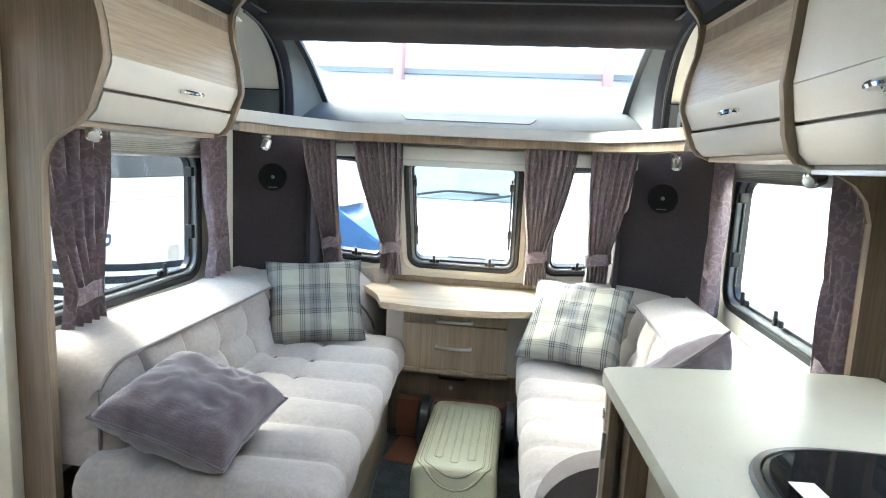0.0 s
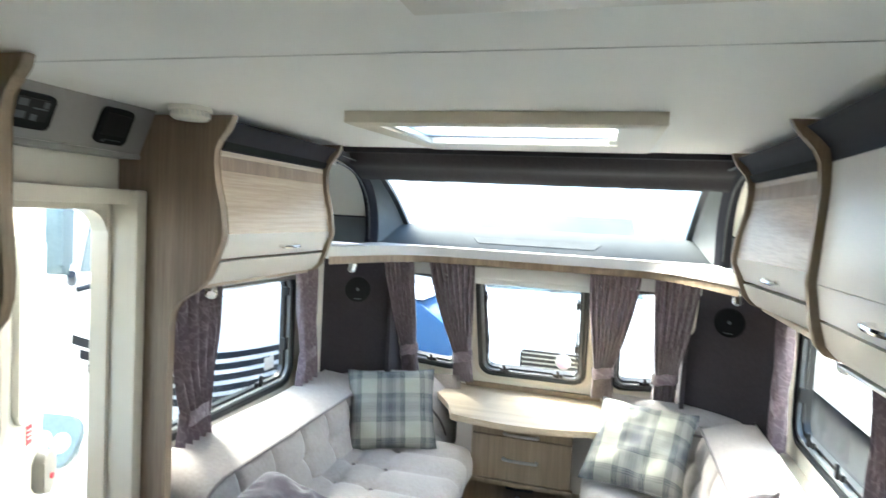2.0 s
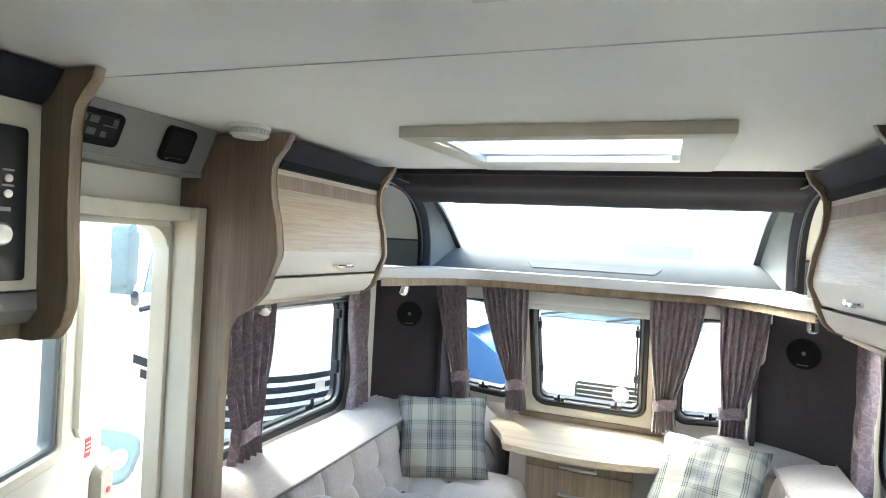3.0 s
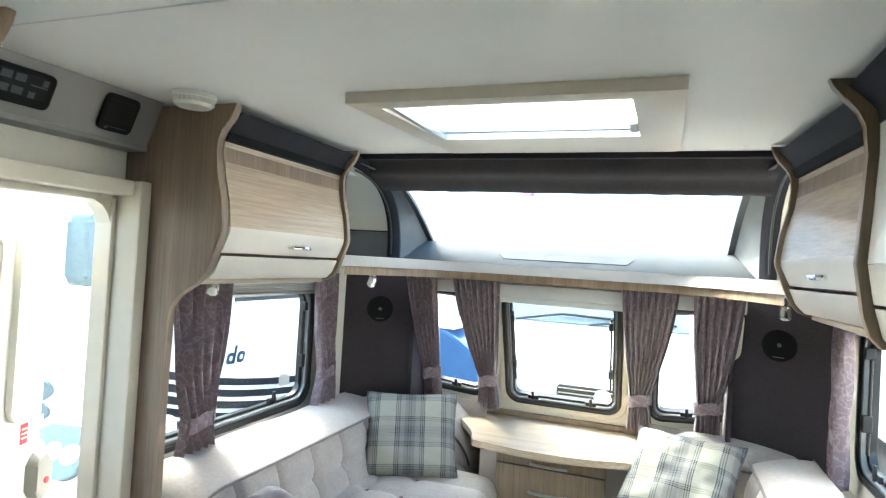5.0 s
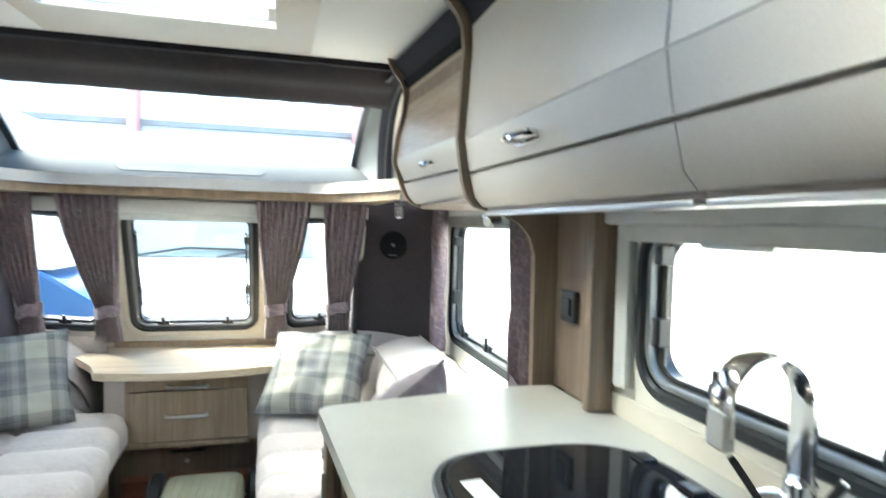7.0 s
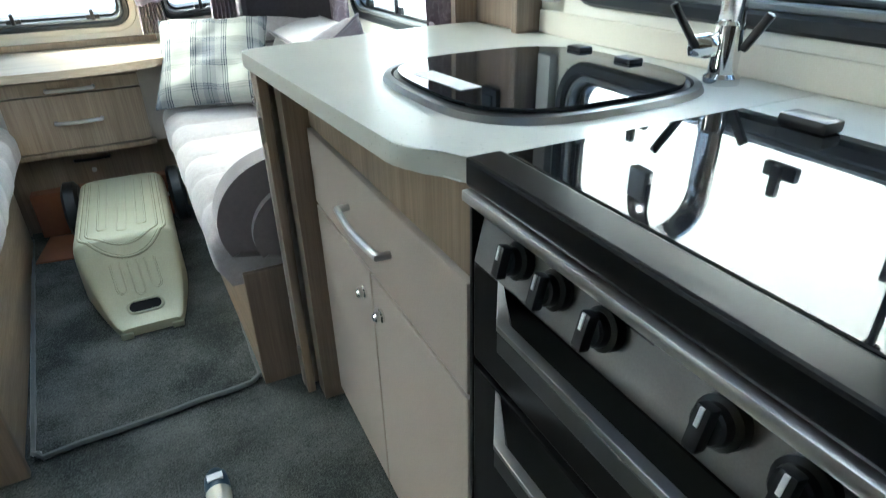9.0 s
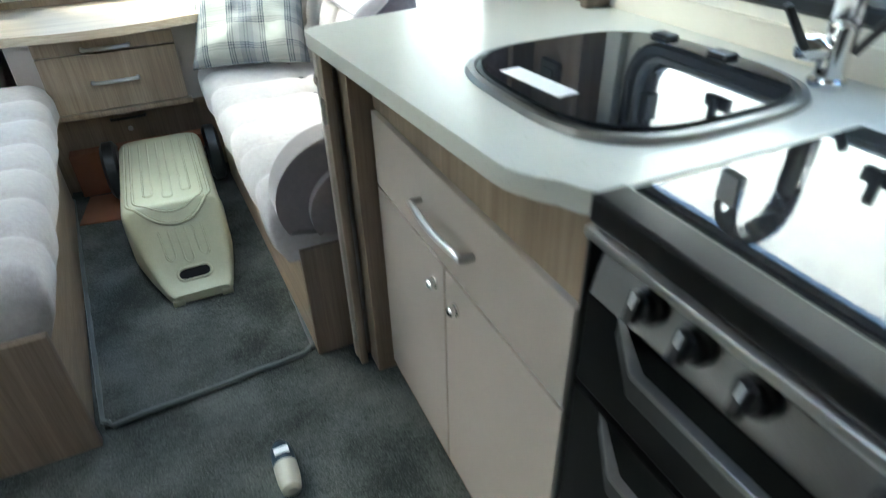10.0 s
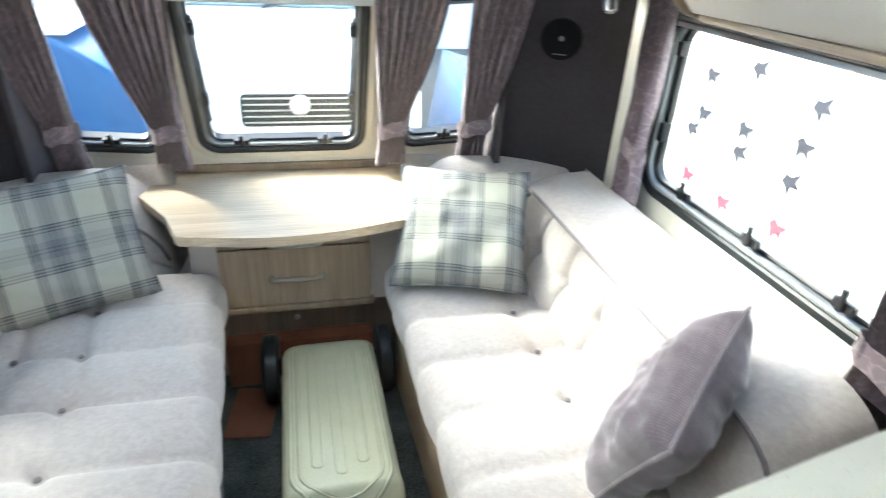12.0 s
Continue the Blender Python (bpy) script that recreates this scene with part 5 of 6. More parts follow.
hm = plane_at(skin_at(0.0, 1.665) - Vector((0, 0, 0.004)), (1, 0, 0), (0, 0.06, top_z(1.695) - top_z(1.635)))
part("handle_recess", add_prism(bmesh.new(), rounded(0.095, 0.036, 0.017), 0.006, hm), SPEAKER_BLACK, wc, "dark handle opening")
part("handle_lip", frame_ring(0.112, 0.052, 0.025, 0.009, -0.004, 0.009, hm, 0.003), GREEN_CREAM, wc)
for s in (-1, 1):
    part("foot", box(0.158 + s * 0.075 - 0.018, 0.158 + s * 0.075 + 0.018, 1.588, 1.62, 0.012, 0.032, 0.004), GREEN_CREAM, wc)
for x in (-0.066, 0.327):
    wm = plane_at((x, 2.485, 0.132), (0, 1, 0), (0, 0, 1))
    wh = part("wheel", lathe([(0.05, -0.026), (0.10, -0.030), (0.119, -0.018), (0.119, 0.018), (0.10, 0.030), (0.05, 0.026)], wm, 32), RUBBER, wc, "black wheel")
    part("hub", lathe([(0.03, -0.034), (0.034, -0.02), (0.034, 0.02), (0.03, 0.034)], wm, 20), BLACK, wh)
part("axle", tube([(-0.07, 2.485, 0.132), (0.33, 2.485, 0.132)], 0.008, 8), SATIN, wc)
oc = thing("cardboard_piece", "rust-orange card lying beside the carrier wheel", "card", (-0.17, 2.42, 0.013))
part("sheet", box(-0.08, 0.07, -0.14, 0.10, 0.0, 0.006, 0.001, pose(-0.13, 2.42, 0.0135, 0, 0, -8)), ORANGE, oc)
bx = thing("storage_box", "rust-brown flat box behind the carrier", "box", (0.1, 2.58, 0.013))
part("body", box(-0.22, 0.30, 2.545, 2.61, 0.013, 0.20, 0.004), ORANGE, bx)

# ---- bottle on the floor ----
bt = thing("bottle", "small cream bottle with a navy cap lying on the carpet", "bottle", (0.255, 0.83, 0.0))
bm_ = plane_at((0.254, 0.765, 0.027), (1, 0, 0), (0, 0, -1)) @ pose(0, 0, 0)
part("flask", lathe([(0.012, 0.0), (0.022, 0.006), (0.026, 0.03), (0.027, 0.06), (0.027, 0.075)], bm_, 24), BOTTLE_CREAM, bt)
part("cap", lathe([(0.0272, 0.075), (0.0275, 0.10), (0.024, 0.125), (0.013, 0.142), (0.008, 0.144)], bm_, 24), NAVY, bt, "navy cap")
part("label", box(-0.017, 0.017, 0.855, 0.873, 0.050, 0.0565, 0.001, pose(0.254, 0, 0)), LABEL_WHITE, bt, "white label")

# ---- clock beside the locker, label on the window ----
ckl = thing("clock", "small black clock with red glowing figures beside the locker", "clock", (0.865, 2.07, 1.476))
part("case", box(0.835, 0.895, 2.03, 2.09, 1.476, 1.555, 0.006), BLACK, ckl)
for dx, dz in ((0.847, 1.535), (0.872, 1.535), (0.847, 1.508), (0.872, 1.508)):
    part("figure", box(dx, dx + 0.014, 2.0275, 2.0305, dz - 0.010, dz + 0.008), GLOW_RED, ckl, "red glowing figure")
wlb = thing("window_label", "small pale paper label stuck on the window pane", "label", (WL - 0.034, 2.17, 0.90))
part("paper", box(WL - 0.037, WL - 0.0355, 2.13, 2.21, 0.875, 0.935), LABEL_WHITE, wlb)

# ---- kitchen ----
def wave_x(y):
    """Front edge of the worktop: straight, then swinging out towards the cooker."""
    k = min(1, max(0, (0.425 - y) / 0.115))
    return 0.508 + 0.048 * min(1, max(0, (1.13 - y) / 0.70)) + 0.058 * (0.5 - 0.5 * math.cos(math.pi * k))


wt_front = [(wave_x(y), y) for y in [1.135 - 0.82 * k / 40 for k in range(41)]]
wt = thing("worktop", "pale speckled kitchen worktop with a wavy front edge", "worktop", (0.8, 0.7, LZ - 0.03))
ring_pts = [(0.545, 1.168), (0.525, 1.163), (0.512, 1.15)] + wt_front + [(0.618, 0.312), (1.165, 0.312), (WR - 0.002, 0.33), (WR - 0.002, 1.028), (1.13, 1.03), (1.13, 1.25), (1.06, 1.252), (0.97, 1.243), (0.75, 1.205)]
part("slab", prism(ring_pts, 0.03, pose(0, 0, LZ - 0.03), 0.004), TOPSTONE, wt)
part("rear_slab", box(1.003, WR - 0.002, -0.30, 0.312, LZ - 0.03, LZ, 0.003), TOPSTONE, wt)
part("far_slab", box(0.62, WR - 0.002, -1.25, -0.302, LZ - 0.03, LZ, 0.003), TOPSTONE, wt)
part("upstand", box(WR - 0.012, WR - 0.0015, -0.3, 1.0, LZ, LZ + 0.05, 0.003), CREAM_FRAME, wt)

kc = thing("kitchen_cabinet", "taupe kitchen cabinet with one drawer and two doors", "kitchen cabinet", (0.85, 0.7, 0.0))
part("body", box(0.628, WR - 0.002, 0.315, 1.052, 0.0, 0.868), UPRIGHT_WOOD, kc)
part("fascia", box(0.612, 0.628, 0.3152, 1.052, 0.754, 0.874, 0.002), DRAWER_WOOD, kc, "wooden fascia under the worktop")
dw = part("drawer", box(0.603, 0.627, 0.318, 1.046, 0.580, 0.752, 0.003), TAUPE_DOOR, kc)
bow_handle(dw, (0.603, 0.575, 0.668), (0.603, 0.785, 0.668), (-0.03, 0, 0), 0.007, "handle", SATIN)
for y0, y1, ky in ((0.694, 1.046, 0.732), (0.318, 0.688, 0.640)):
    d = part("door", box(0.603, 0.627, y0, y1, 0.035, 0.573, 0.003), TAUPE_DOOR, kc)
    k = part("knob", lathe([(0.013, 0), (0.013, 0.004), (0.009, 0.006), (0.010, 0.014), (0.006, 0.018)], plane_at((0.603, ky, 0.512), (0, 0, 1), (0, 1, 0)), 18), CHROME, d, "small chrome push lock")
part("plinth", box(0.612, 0.63, 0.315, 1.052, 0.0, 0.035), UPRIGHT_WOOD, kc)
ep = thing("folding_table_panel", "taupe upright panel with a push lock beside the cabinet", "panel", (0.53, 1.13, 0.0))
part("panel", box(0.522, 0.575, 1.135, 1.158, 0.0, 0.873, 0.003), TAUPE_DOOR, ep)
part("side", box(0.524, 0.546, 1.098, 1.1345, 0.0, 0.873, 0.003), UPRIGHT_WOOD, ep, "brown wooden side")
part("back", box(0.56, 0.627, 1.0525, 1.12, 0.0, 0.872, 0.002), UPRIGHT_WOOD, ep)
part("far_board", box(0.575, WR - 0.002, 1.13, 1.158, 0.0, 0.873, 0.002), UPRIGHT_WOOD, ep)
part("push_lock", lathe([(0.013, 0), (0.013, 0.004), (0.008, 0.006)], plane_at((0.5225, 1.147, 0.80), (0, 0, 1), (0, 1, 0)) @ Matrix.Diagonal((1, 0.7, 1, 1)), 18), CHROME, ep)
for z in (0.74, 0.12):
    part("hinge", box(0.516, 0.524, 1.112, 1.122, z - 0.03, z + 0.03, 0.002), SATIN, ep)

# sink with a glass lid
sk_m = pose(0.872, 0.595, LZ, 0, 0, 0)
def egg(w, h, n=48):
    pts = []
    for k in range(n):
        a = 2 * math.pi * k / n
        c, s = math.cos(a), math.sin(a)
        e = 0.62
        pts.append((w / 2 * abs(c) ** e * (1 if c > 0 else -1), h / 2 * abs(s) ** e * (1 if s > 0 else -1)))
    return pts
snk = thing("sink", "oval kitchen sink with steel rim under a dark glass lid", "sink", (0.885, 0.615, LZ))
o0 = [(u, v, 0.0005) for u, v in egg(0.436, 0.456)]
o1 = [(u, v, 0.009) for u, v in egg(0.428, 0.448)]
o2 = [(u, v, 0.010) for u, v in egg(0.409, 0.429)]
o3 = [(u, v, 0.001) for u, v in egg(0.404, 0.424)]
part("rim", add_ring(bmesh.new(), [o0, o1, o2, o3], sk_m), PANEL_STEEL, snk, "dark steel rim")
part("lid_seal", prism(egg(0.402, 0.422), 0.007, sk_m @ pose(0, 0, 0.001), 0.001), RUBBER, snk)
part("lid", prism(egg(0.388, 0.408), 0.006, sk_m @ pose(0, 0, 0.0085), 0.002), DARK_GLASS, snk, "dark glass lid")
for dy in (-0.02, 0.11):
    part("hinge", box(0.160, 0.190, dy - 0.02, dy + 0.02, 0.010, 0.022, 0.004, sk_m), BLACK, snk)
part("label", box(-0.018, 0.018, -0.07, 0.07, 0.0148, 0.0156, 0, sk_m @ pose(-0.148, 0.015, 0, 0, 0, 5)), LABEL_WHITE, snk, "white sticker")

TX, TY = 1.10, 0.43
tap = thing("kitchen_tap", "tall chrome tap with a flat arched spout", "tap", (TX, TY, LZ))
part("base", lathe([(0.027, 0), (0.027, 0.010), (0.021, 0.016), (0.021, 0.085), (0.017, 0.09)], pose(TX, TY, LZ), 24), CHROME, tap)
tdir = Vector((-0.99, 0.12, 0)).normalized()
tside = Vector((0.12, 0.99, 0)).normalized()
line = [Vector((TX, TY, LZ + 0.08)), Vector((TX, TY, LZ + 0.19))]
for k in range(1, 17):
    a = math.pi * k / 16
    line.append(Vector((TX, TY, LZ + 0.19)) + tdir * (0.06 - 0.06 * math.cos(a)) + Vector((0, 0, 0.07 * math.sin(a))))
line.append(line[-1] + Vector((0, 0, -0.035)))
def ribbon(u, v, d):
    q = v * (len(line) - 1)
    i = min(int(q), len(line) - 2)
    p0 = line[i].lerp(line[i + 1], q - i)
    t0 = (line[i + 1] - line[i]).normalized()
    nn = tside.cross(t0)
    return p0 + tside * ((u - 0.5) * 0.046) + nn * (d * (1 - 0.5 * (2 * u - 1) ** 2))
part("spout", grid_sheet(6, 60, lambda u, v: ribbon(u, v, 0.006), lambda u, v: ribbon(u, v, -0.006)), CHROME, tap, "flat arched spout", 60)
part("nozzle", box(-0.020, 0.020, -0.008, 0.008, -0.05, 0.0, 0.003, plane_at(line[-1], tside, tside.cross(Vector((0, 0, 1)))) @ pose(0, 0, 0.02)), SATIN, tap)
part("lever_knob", lathe([(0.016, 0), (0.019, 0.012), (0.014, 0.035), (0.004, 0.038)], plane_at((TX - 0.018, TY + 0.008, LZ + 0.055), (0, 0, 1), (0.45, 0.9, 0)), 18), CHROME, tap)
part("lever", box(-0.006, 0.006, 0.0, 0.075, -0.005, 0.005, 0.003, pose(TX - 0.05, TY + 0.012, LZ + 0.055, 55, 0, 70)), BLACK, tap)
part("rear_lever", box(-0.007, 0.007, 0.0, 0.06, -0.006, 0.006, 0.003, pose(TX + 0.01, TY - 0.02, LZ + 0.05, 60, 0, 200)), BLACK, tap)

# cooker
ck = thing("cooker", "black gas cooker with folded glass lid and steel control panel", "cooker", (0.85, 0.0, 0.0))
CY0, CY1 = -0.295, 0.308
part("body", box(0.63, 1.0, CY0, CY1, 0.05, 0.885), OVEN_BLACK, ck)
part("top_frame", box(0.596, 0.640, CY0, CY1, 0.882, 0.914, 0.004), OVEN_BLACK, ck, "black front trim bar")
part("hob_frame", box(0.6405, 1.0, CY0, CY1, 0.885, 0.905, 0.003), BLACK, ck)
part("glass_lid", box(0.642, 0.992, CY0 + 0.008, CY1 - 0.008, 0.9055, 0.9125, 0.003), DARK_GLASS, ck, "dark reflecting glass lid")
for y in (0.20, -0.18):
    part("lid_hinge", box(0.962, 0.995, y - 0.03, y + 0.03, 0.9128, 0.928, 0.005), BLACK, ck)
cpan = plane_at((0.600, CY1 - 0.012, 0.795), (0, -1, 0), (0.018, 0, 0.075))
part("control_panel", prism([(0, 0), (0.58, 0), (0.58, 0.072), (0, 0.072)], -0.02, cpan, 0.002), PANEL_STEEL, ck, "satin steel control panel")
part("panel_edge", box(0.588, 0.605, CY0 + 0.005, CY1 - 0.005, 0.868, 0.881, 0.004), SATIN, ck, "bright steel edge")
for y in (0.212, 0.152, 0.086, -0.030, -0.088):
    km = cpan @ pose(CY1 - 0.012 - y, 0.040, 0)
    kn = part("knob", lathe([(0.019, 0.0005), (0.019, 0.010), (0.015, 0.013), (0.014, 0.020), (0.012, 0.022)], km, 24), BLACK, ck, "black control knob")
    part("grip", box(-0.006, 0.006, -0.017, 0.017, 0.020, 0.032, 0.003, km), BLACK, kn)
    part("pointer", box(-0.0016, 0.0016, 0.002, 0.016, 0.0315, 0.0332, 0, km), LABEL_WHITE, kn, "white pointer line")
    part("print_mark", box(-0.006, 0.006, 0.030, 0.037, 0.0002, 0.001, 0, km), BLACK, ck)
part("print_bar", box(0.195, 0.255, 0.052, 0.058, 0.0002, 0.001, 0, cpan), BLACK, ck, "dark printed bar")
for z0, z1, hz in ((0.655, 0.792, 0.785), (0.10, 0.645, 0.632)):
    d = part("oven_door", box(0.604, 0.632, CY0 + 0.004, CY1 - 0.004, z0, z1, 0.004), OVEN_BLACK, ck, "black glass oven door")
    ya, yb = 0.25, -0.245
    bar = [(0.605, ya), (0.560, ya - 0.072), (0.560, yb + 0.072), (0.605, yb), (0.605, yb + 0.012), (0.570, yb + 0.078), (0.570, ya - 0.078), (0.605, ya - 0.012)]
    h = part("handle", prism(bar, 0.026, pose(0, 0, hz - 0.022), 0.003), PANEL_STEEL, d, "flat bent dark steel handle")
    part("handle_edge", prism([(x - 0.0012, y) for x, y in bar], 0.007, pose(0, 0, hz + 0.0042), 0.001), SATIN, h, "bright steel edge")
part("plinth", box(0.64, 0.66, CY0, CY1, 0.0, 0.06), UPRIGHT_WOOD, ck)
part("side_strip", box(0.605, 0.630, 0.3085, 0.3145, 0.03, 0.87, 0.001), BLACK, ck)
kc2 = thing("kitchen_cabinet", "taupe base cabinet beyond the cooker", "kitchen cabinet", (0.85, -0.8, 0.0))
part("body", box(0.62, WR - 0.002, -1.25, -0.30, 0.0, 0.87, 0.003), TAUPE_DOOR, kc2)

# ---- microwave locker over the rear of the doorway ----
mw = thing("microwave_locker", "cream overhead locker with wavy wooden end board beside the doorway", "overhead locker", (-0.95, 0.2, 1.36))
MP = [(x + (0.068 if x > -1 else 0), z) for x, z in [(-0.755, 1.92), (-0.762, 1.895), (-0.79, 1.865), (-0.81, 1.845), (-0.818, 1.80), (-0.812, 1.65), (-0.80, 1.50), (-0.80, 1.44), (-0.815, 1.40), (-0.84, 1.372), (-0.90, 1.362), (WL, 1.362), (WL, 1.92)]]
part("end_board", xz_prism(MP, 0.555, 0.582, 0.005), EDGE_WOOD, mw, "wavy-edged wooden end board")
part("body", box(WL, -0.845, -0.25, 0.555, 1.40, 1.90), TAUPE_DOOR, mw)
part("front", xz_prism([(-0.83, 1.845), (-0.818, 1.47), (-0.85, 1.47), (-0.85, 1.845)], -0.25, 0.554, 0.002), CREAM_FRAME, mw, "cream front surround")
part("lower_rail", xz_prism([(-0.815, 1.465), (-0.812, 1.43), (-0.84, 1.40), (-0.86, 1.40), (-0.86, 1.465)], -0.25, 0.554, 0.002), GREY_BAND, mw)
part("light_channel", xz_prism([(-0.77, 1.915), (-0.80, 1.87), (-0.828, 1.848), (-0.86, 1.85), (-0.86, 1.915)], -0.25, 0.554), DARK_TRIM, mw, "dark slate light channel")
part("underside", box(WL, -0.86, -0.25, 0.554, 1.365, 1.40, 0.003), UPRIGHT_WOOD, mw)
mo = thing("microwave", "built-in black glass microwave with round silver dial", "microwave", (-0.82, 0.3, 1.48))
mm = plane_at((-0.8225, 0.27, 1.64), (0, 1, 0), (-0.03, 0, 1))
part("front", prism(rounded(0.50, 0.30, 0.006), 0.014, mm @ pose(0, 0, -0.002), 0.003), BLACK, mo)
part("door", prism(rounded(0.36, 0.28, 0.004), 0.003, mm @ pose(-0.06, 0, 0.012)), DARK_GLASS, mo, "black glass door")
part("dial", lathe([(0.022, 0.0), (0.022, 0.012), (0.018, 0.018), (0.004, 0.019)], mm @ pose(0.195, -0.06, 0.0125), 24), SATIN, mo, "silver dial")
for i in range(2):
    for j in range(2):
        part("button", lathe([(0.008, 0), (0.008, 0.003), (0.003, 0.004)], mm @ pose(0.175 + 0.038 * i, 0.028 - 0.03 * j + 0.02, 0.0125), 12), SATIN, mo)
        part("print_mark", box(-0.011, 0.011, -0.002, 0.002, 0, 0.001, 0, mm @ pose(0.175 + 0.038 * i, 0.046 - 0.03 * j + 0.018, 0.0125)), GREY_BAND, mo)
part("print_mark", box(-0.025, 0.025, -0.004, 0.004, 0, 0.001, 0, mm @ pose(0.194, -0.012, 0.0125)), GREY_BAND, mo)
tu = thing("tall_cabinet", "taupe cabinet under the microwave locker", "cabinet", (-0.95, 0.1, 0))
part("body", box(WL, -0.62, -0.9, 0.555, 0.0, 0.92, 0.004), TAUPE_DOOR, tu)

# ---- doorway and open entrance door ----
df = tagged(new("door_frame"), "cream moulded frame round the caravan doorway", "door frame", "", "structure")
df.location = (WL, 0.9, 0)
part("front_jamb", box(WL - 0.03, WL + 0.115, 1.165, 1.204, 0.0, 1.68, 0.006), CREAM_FRAME, df)
part("inner_jamb", box(WL - 0.045, WL + 0.022, 1.150, 1.1648, 0.0, 1.63, 0.004), CREAM_FRAME, df)
part("head", box(WL - 0.03, WL + 0.09, 0.555, 1.165, 1.635, 1.68, 0.006), CREAM_FRAME, df)
part("inner_head", box(WL - 0.045, WL + 0.022, 0.58, 1.150, 1.615, 1.635, 0.004), CREAM_FRAME, df)
corner = [(0, 0), (0.07, 0), (0.05, -0.006), (0.03, -0.018), (0.014, -0.036), (0.004, -0.06), (0, -0.075)]
part("corner_gusset", prism([(-a, b) for a, b in corner], 0.06, plane_at((WL - 0.044, 1.152, 1.617), (0, 1, 0), (0, 0, 1))), CREAM_FRAME, df)
part("rear_jamb", box(WL - 0.03, WL + 0.03, 0.555, 0.585, 0.0, 1.64, 0.006), CREAM_FRAME, df)
dm = plane_at((-1.112, 0.585, 0.0), (-0.40, 0.9165, 0), (0, 0, 1))
ed = thing("entrance_door", "cream entrance door standing ajar with a tall window", "door", (-1.112, 0.585, 0.02))
DW = 0.665
bm = bmesh.new()
merge(bm, add_wall(bmesh.new(), "y", -0.035, 0.0, 0.0, DW, 0.02, 1.61, [(0.07, 0.41, 0.93, 1.49)]), dm @ Matrix(((1, 0, 0, 0), (0, 0, 1, 0), (0, 1, 0, 0), (0, 0, 0, 1))))
part("leaf", bm, WHITE_PLASTIC, ed, "cream moulded leaf")
wmx = dm @ pose(0.24, 1.21, 0)
part("window_frame", frame_ring(0.40, 0.62, 0.06, 0.04, -0.04, 0.016, wmx), CREAM_FRAME, ed)
part("window_seal", frame_ring(0.33, 0.55, 0.04, 0.024, -0.04, 0.004, wmx), GREY_TRIM, ed)
part("window_blind_rail", box(-0.165, -0.14, -0.27, 0.27, 0.0, 0.012, 0.003, wmx), SATIN, ed)
pane = part("pane", prism(rounded(0.30, 0.52, 0.03), 0.004, wmx @ pose(0, 0, -0.03)), GLASS, ed)
pane.visible_shadow = False
part("raised_panel", prism(rounded(0.145, 0.60, 0.04), 0.02, dm @ pose(0.560, 1.235, 0.0), 0.01), WHITE_PLASTIC, ed)
part("raised_panel", prism(rounded(0.56, 0.60, 0.05), 0.016, dm @ pose(0.32, 0.38, 0.0), 0.008), WHITE_PLASTIC, ed)
part("warning_label", box(0.565, 0.60, 0.855, 0.918, 0.0005, 0.002, 0, dm), LABEL_RED, ed, "small red warning label")
for k in range(3):
    part("label_line", box(0.570, 0.595, 0.872 + 0.014 * k, 0.876 + 0.014 * k, 0.0021, 0.003, 0, dm), LABEL_WHITE, ed)
part("door_lock", prism(rounded(0.075, 0.14, 0.03), 0.04, dm @ pose(0.640, 0.74, 0.0), 0.012), GREY_BAND, ed, "grey door lock")
part("lock_button", lathe([(0.010, 0.0), (0.010, 0.006), (0.004, 0.008)], dm @ pose(0.645, 0.725, 0.04), 14), LABEL_RED, ed, "red lock button")

# ---- outside ----
setting("ground", box(-400, 400, -400, 400, -0.60, -0.55), ASPHALT, "grey asphalt yard reaching to the horizon", "ground")


MX = -2.25
mh = thing("motorhome", "white motorhome with dark sloping stripes parked beside the caravan", "motorhome", (-3.3, 4.5, -0.55))
side = plane_at((MX, 0, 0), (0, 1, 0), (0, 0, 1))
nose = [(1.88, -0.25), (1.80, 0.20), (1.82, 0.55), (1.92, 0.95), (2.02, 1.22), (2.18, 1.85), (2.45, 2.42), (9.0, 2.42), (9.0, -0.25)]
part("body", prism(nose, 2.2, plane_at((MX - 2.2, 0, 0), (0, 1, 0), (0, 0, 1)), 0.04), VAN_WHITE, mh, "white body")
def stripe_top(y):
    return 0.40 + 0.56 * math.exp(-(y - 2.05) / 1.15)
for k in range(5):
    lo = [(2.10 + 0.05 * k + 2.1 * i / 20, stripe_top(2.10 + 2.1 * i / 20) - 0.088 * k - 0.048) for i in range(21)]
    hi = [(y, z + 0.048) for y, z in lo[::-1]]
    part("stripe", prism(lo + hi, 0.005, side @ pose(0, 0, 0.001)), BLACK, mh, "dark sloping stripe")
part("seam", box(MX, MX + 0.003, 2.3, 9.0, 0.985, 0.991), GREY_BAND, mh)
for k, h in enumerate((0.10, 0.15, 0.10)):
    y0 = 3.04 + 0.105 * k
    m = side @ pose(y0, 0.71, 0.001) @ Matrix.Diagonal((0.78, 0.78, 1, 1))
    part("letter_shape", add_prism(bmesh.new(), [(a + 0.2 * b, b + 0.05) for a, b in rounded(0.095, 0.10, 0.035)], 0.004, m), NAVY, mh, "navy lettering shape")
    part("letter_hole", add_prism(bmesh.new(), [(a + 0.2 * b, b + 0.05) for a, b in rounded(0.035, 0.04, 0.015)], 0.0055, m), VAN_WHITE, mh)
    if h > 0.12:
        part("letter_stem", add_prism(bmesh.new(), [(0.025, 0.0), (0.05, 0.0), (0.085, 0.16), (0.06, 0.16)], 0.004, m), NAVY, mh)
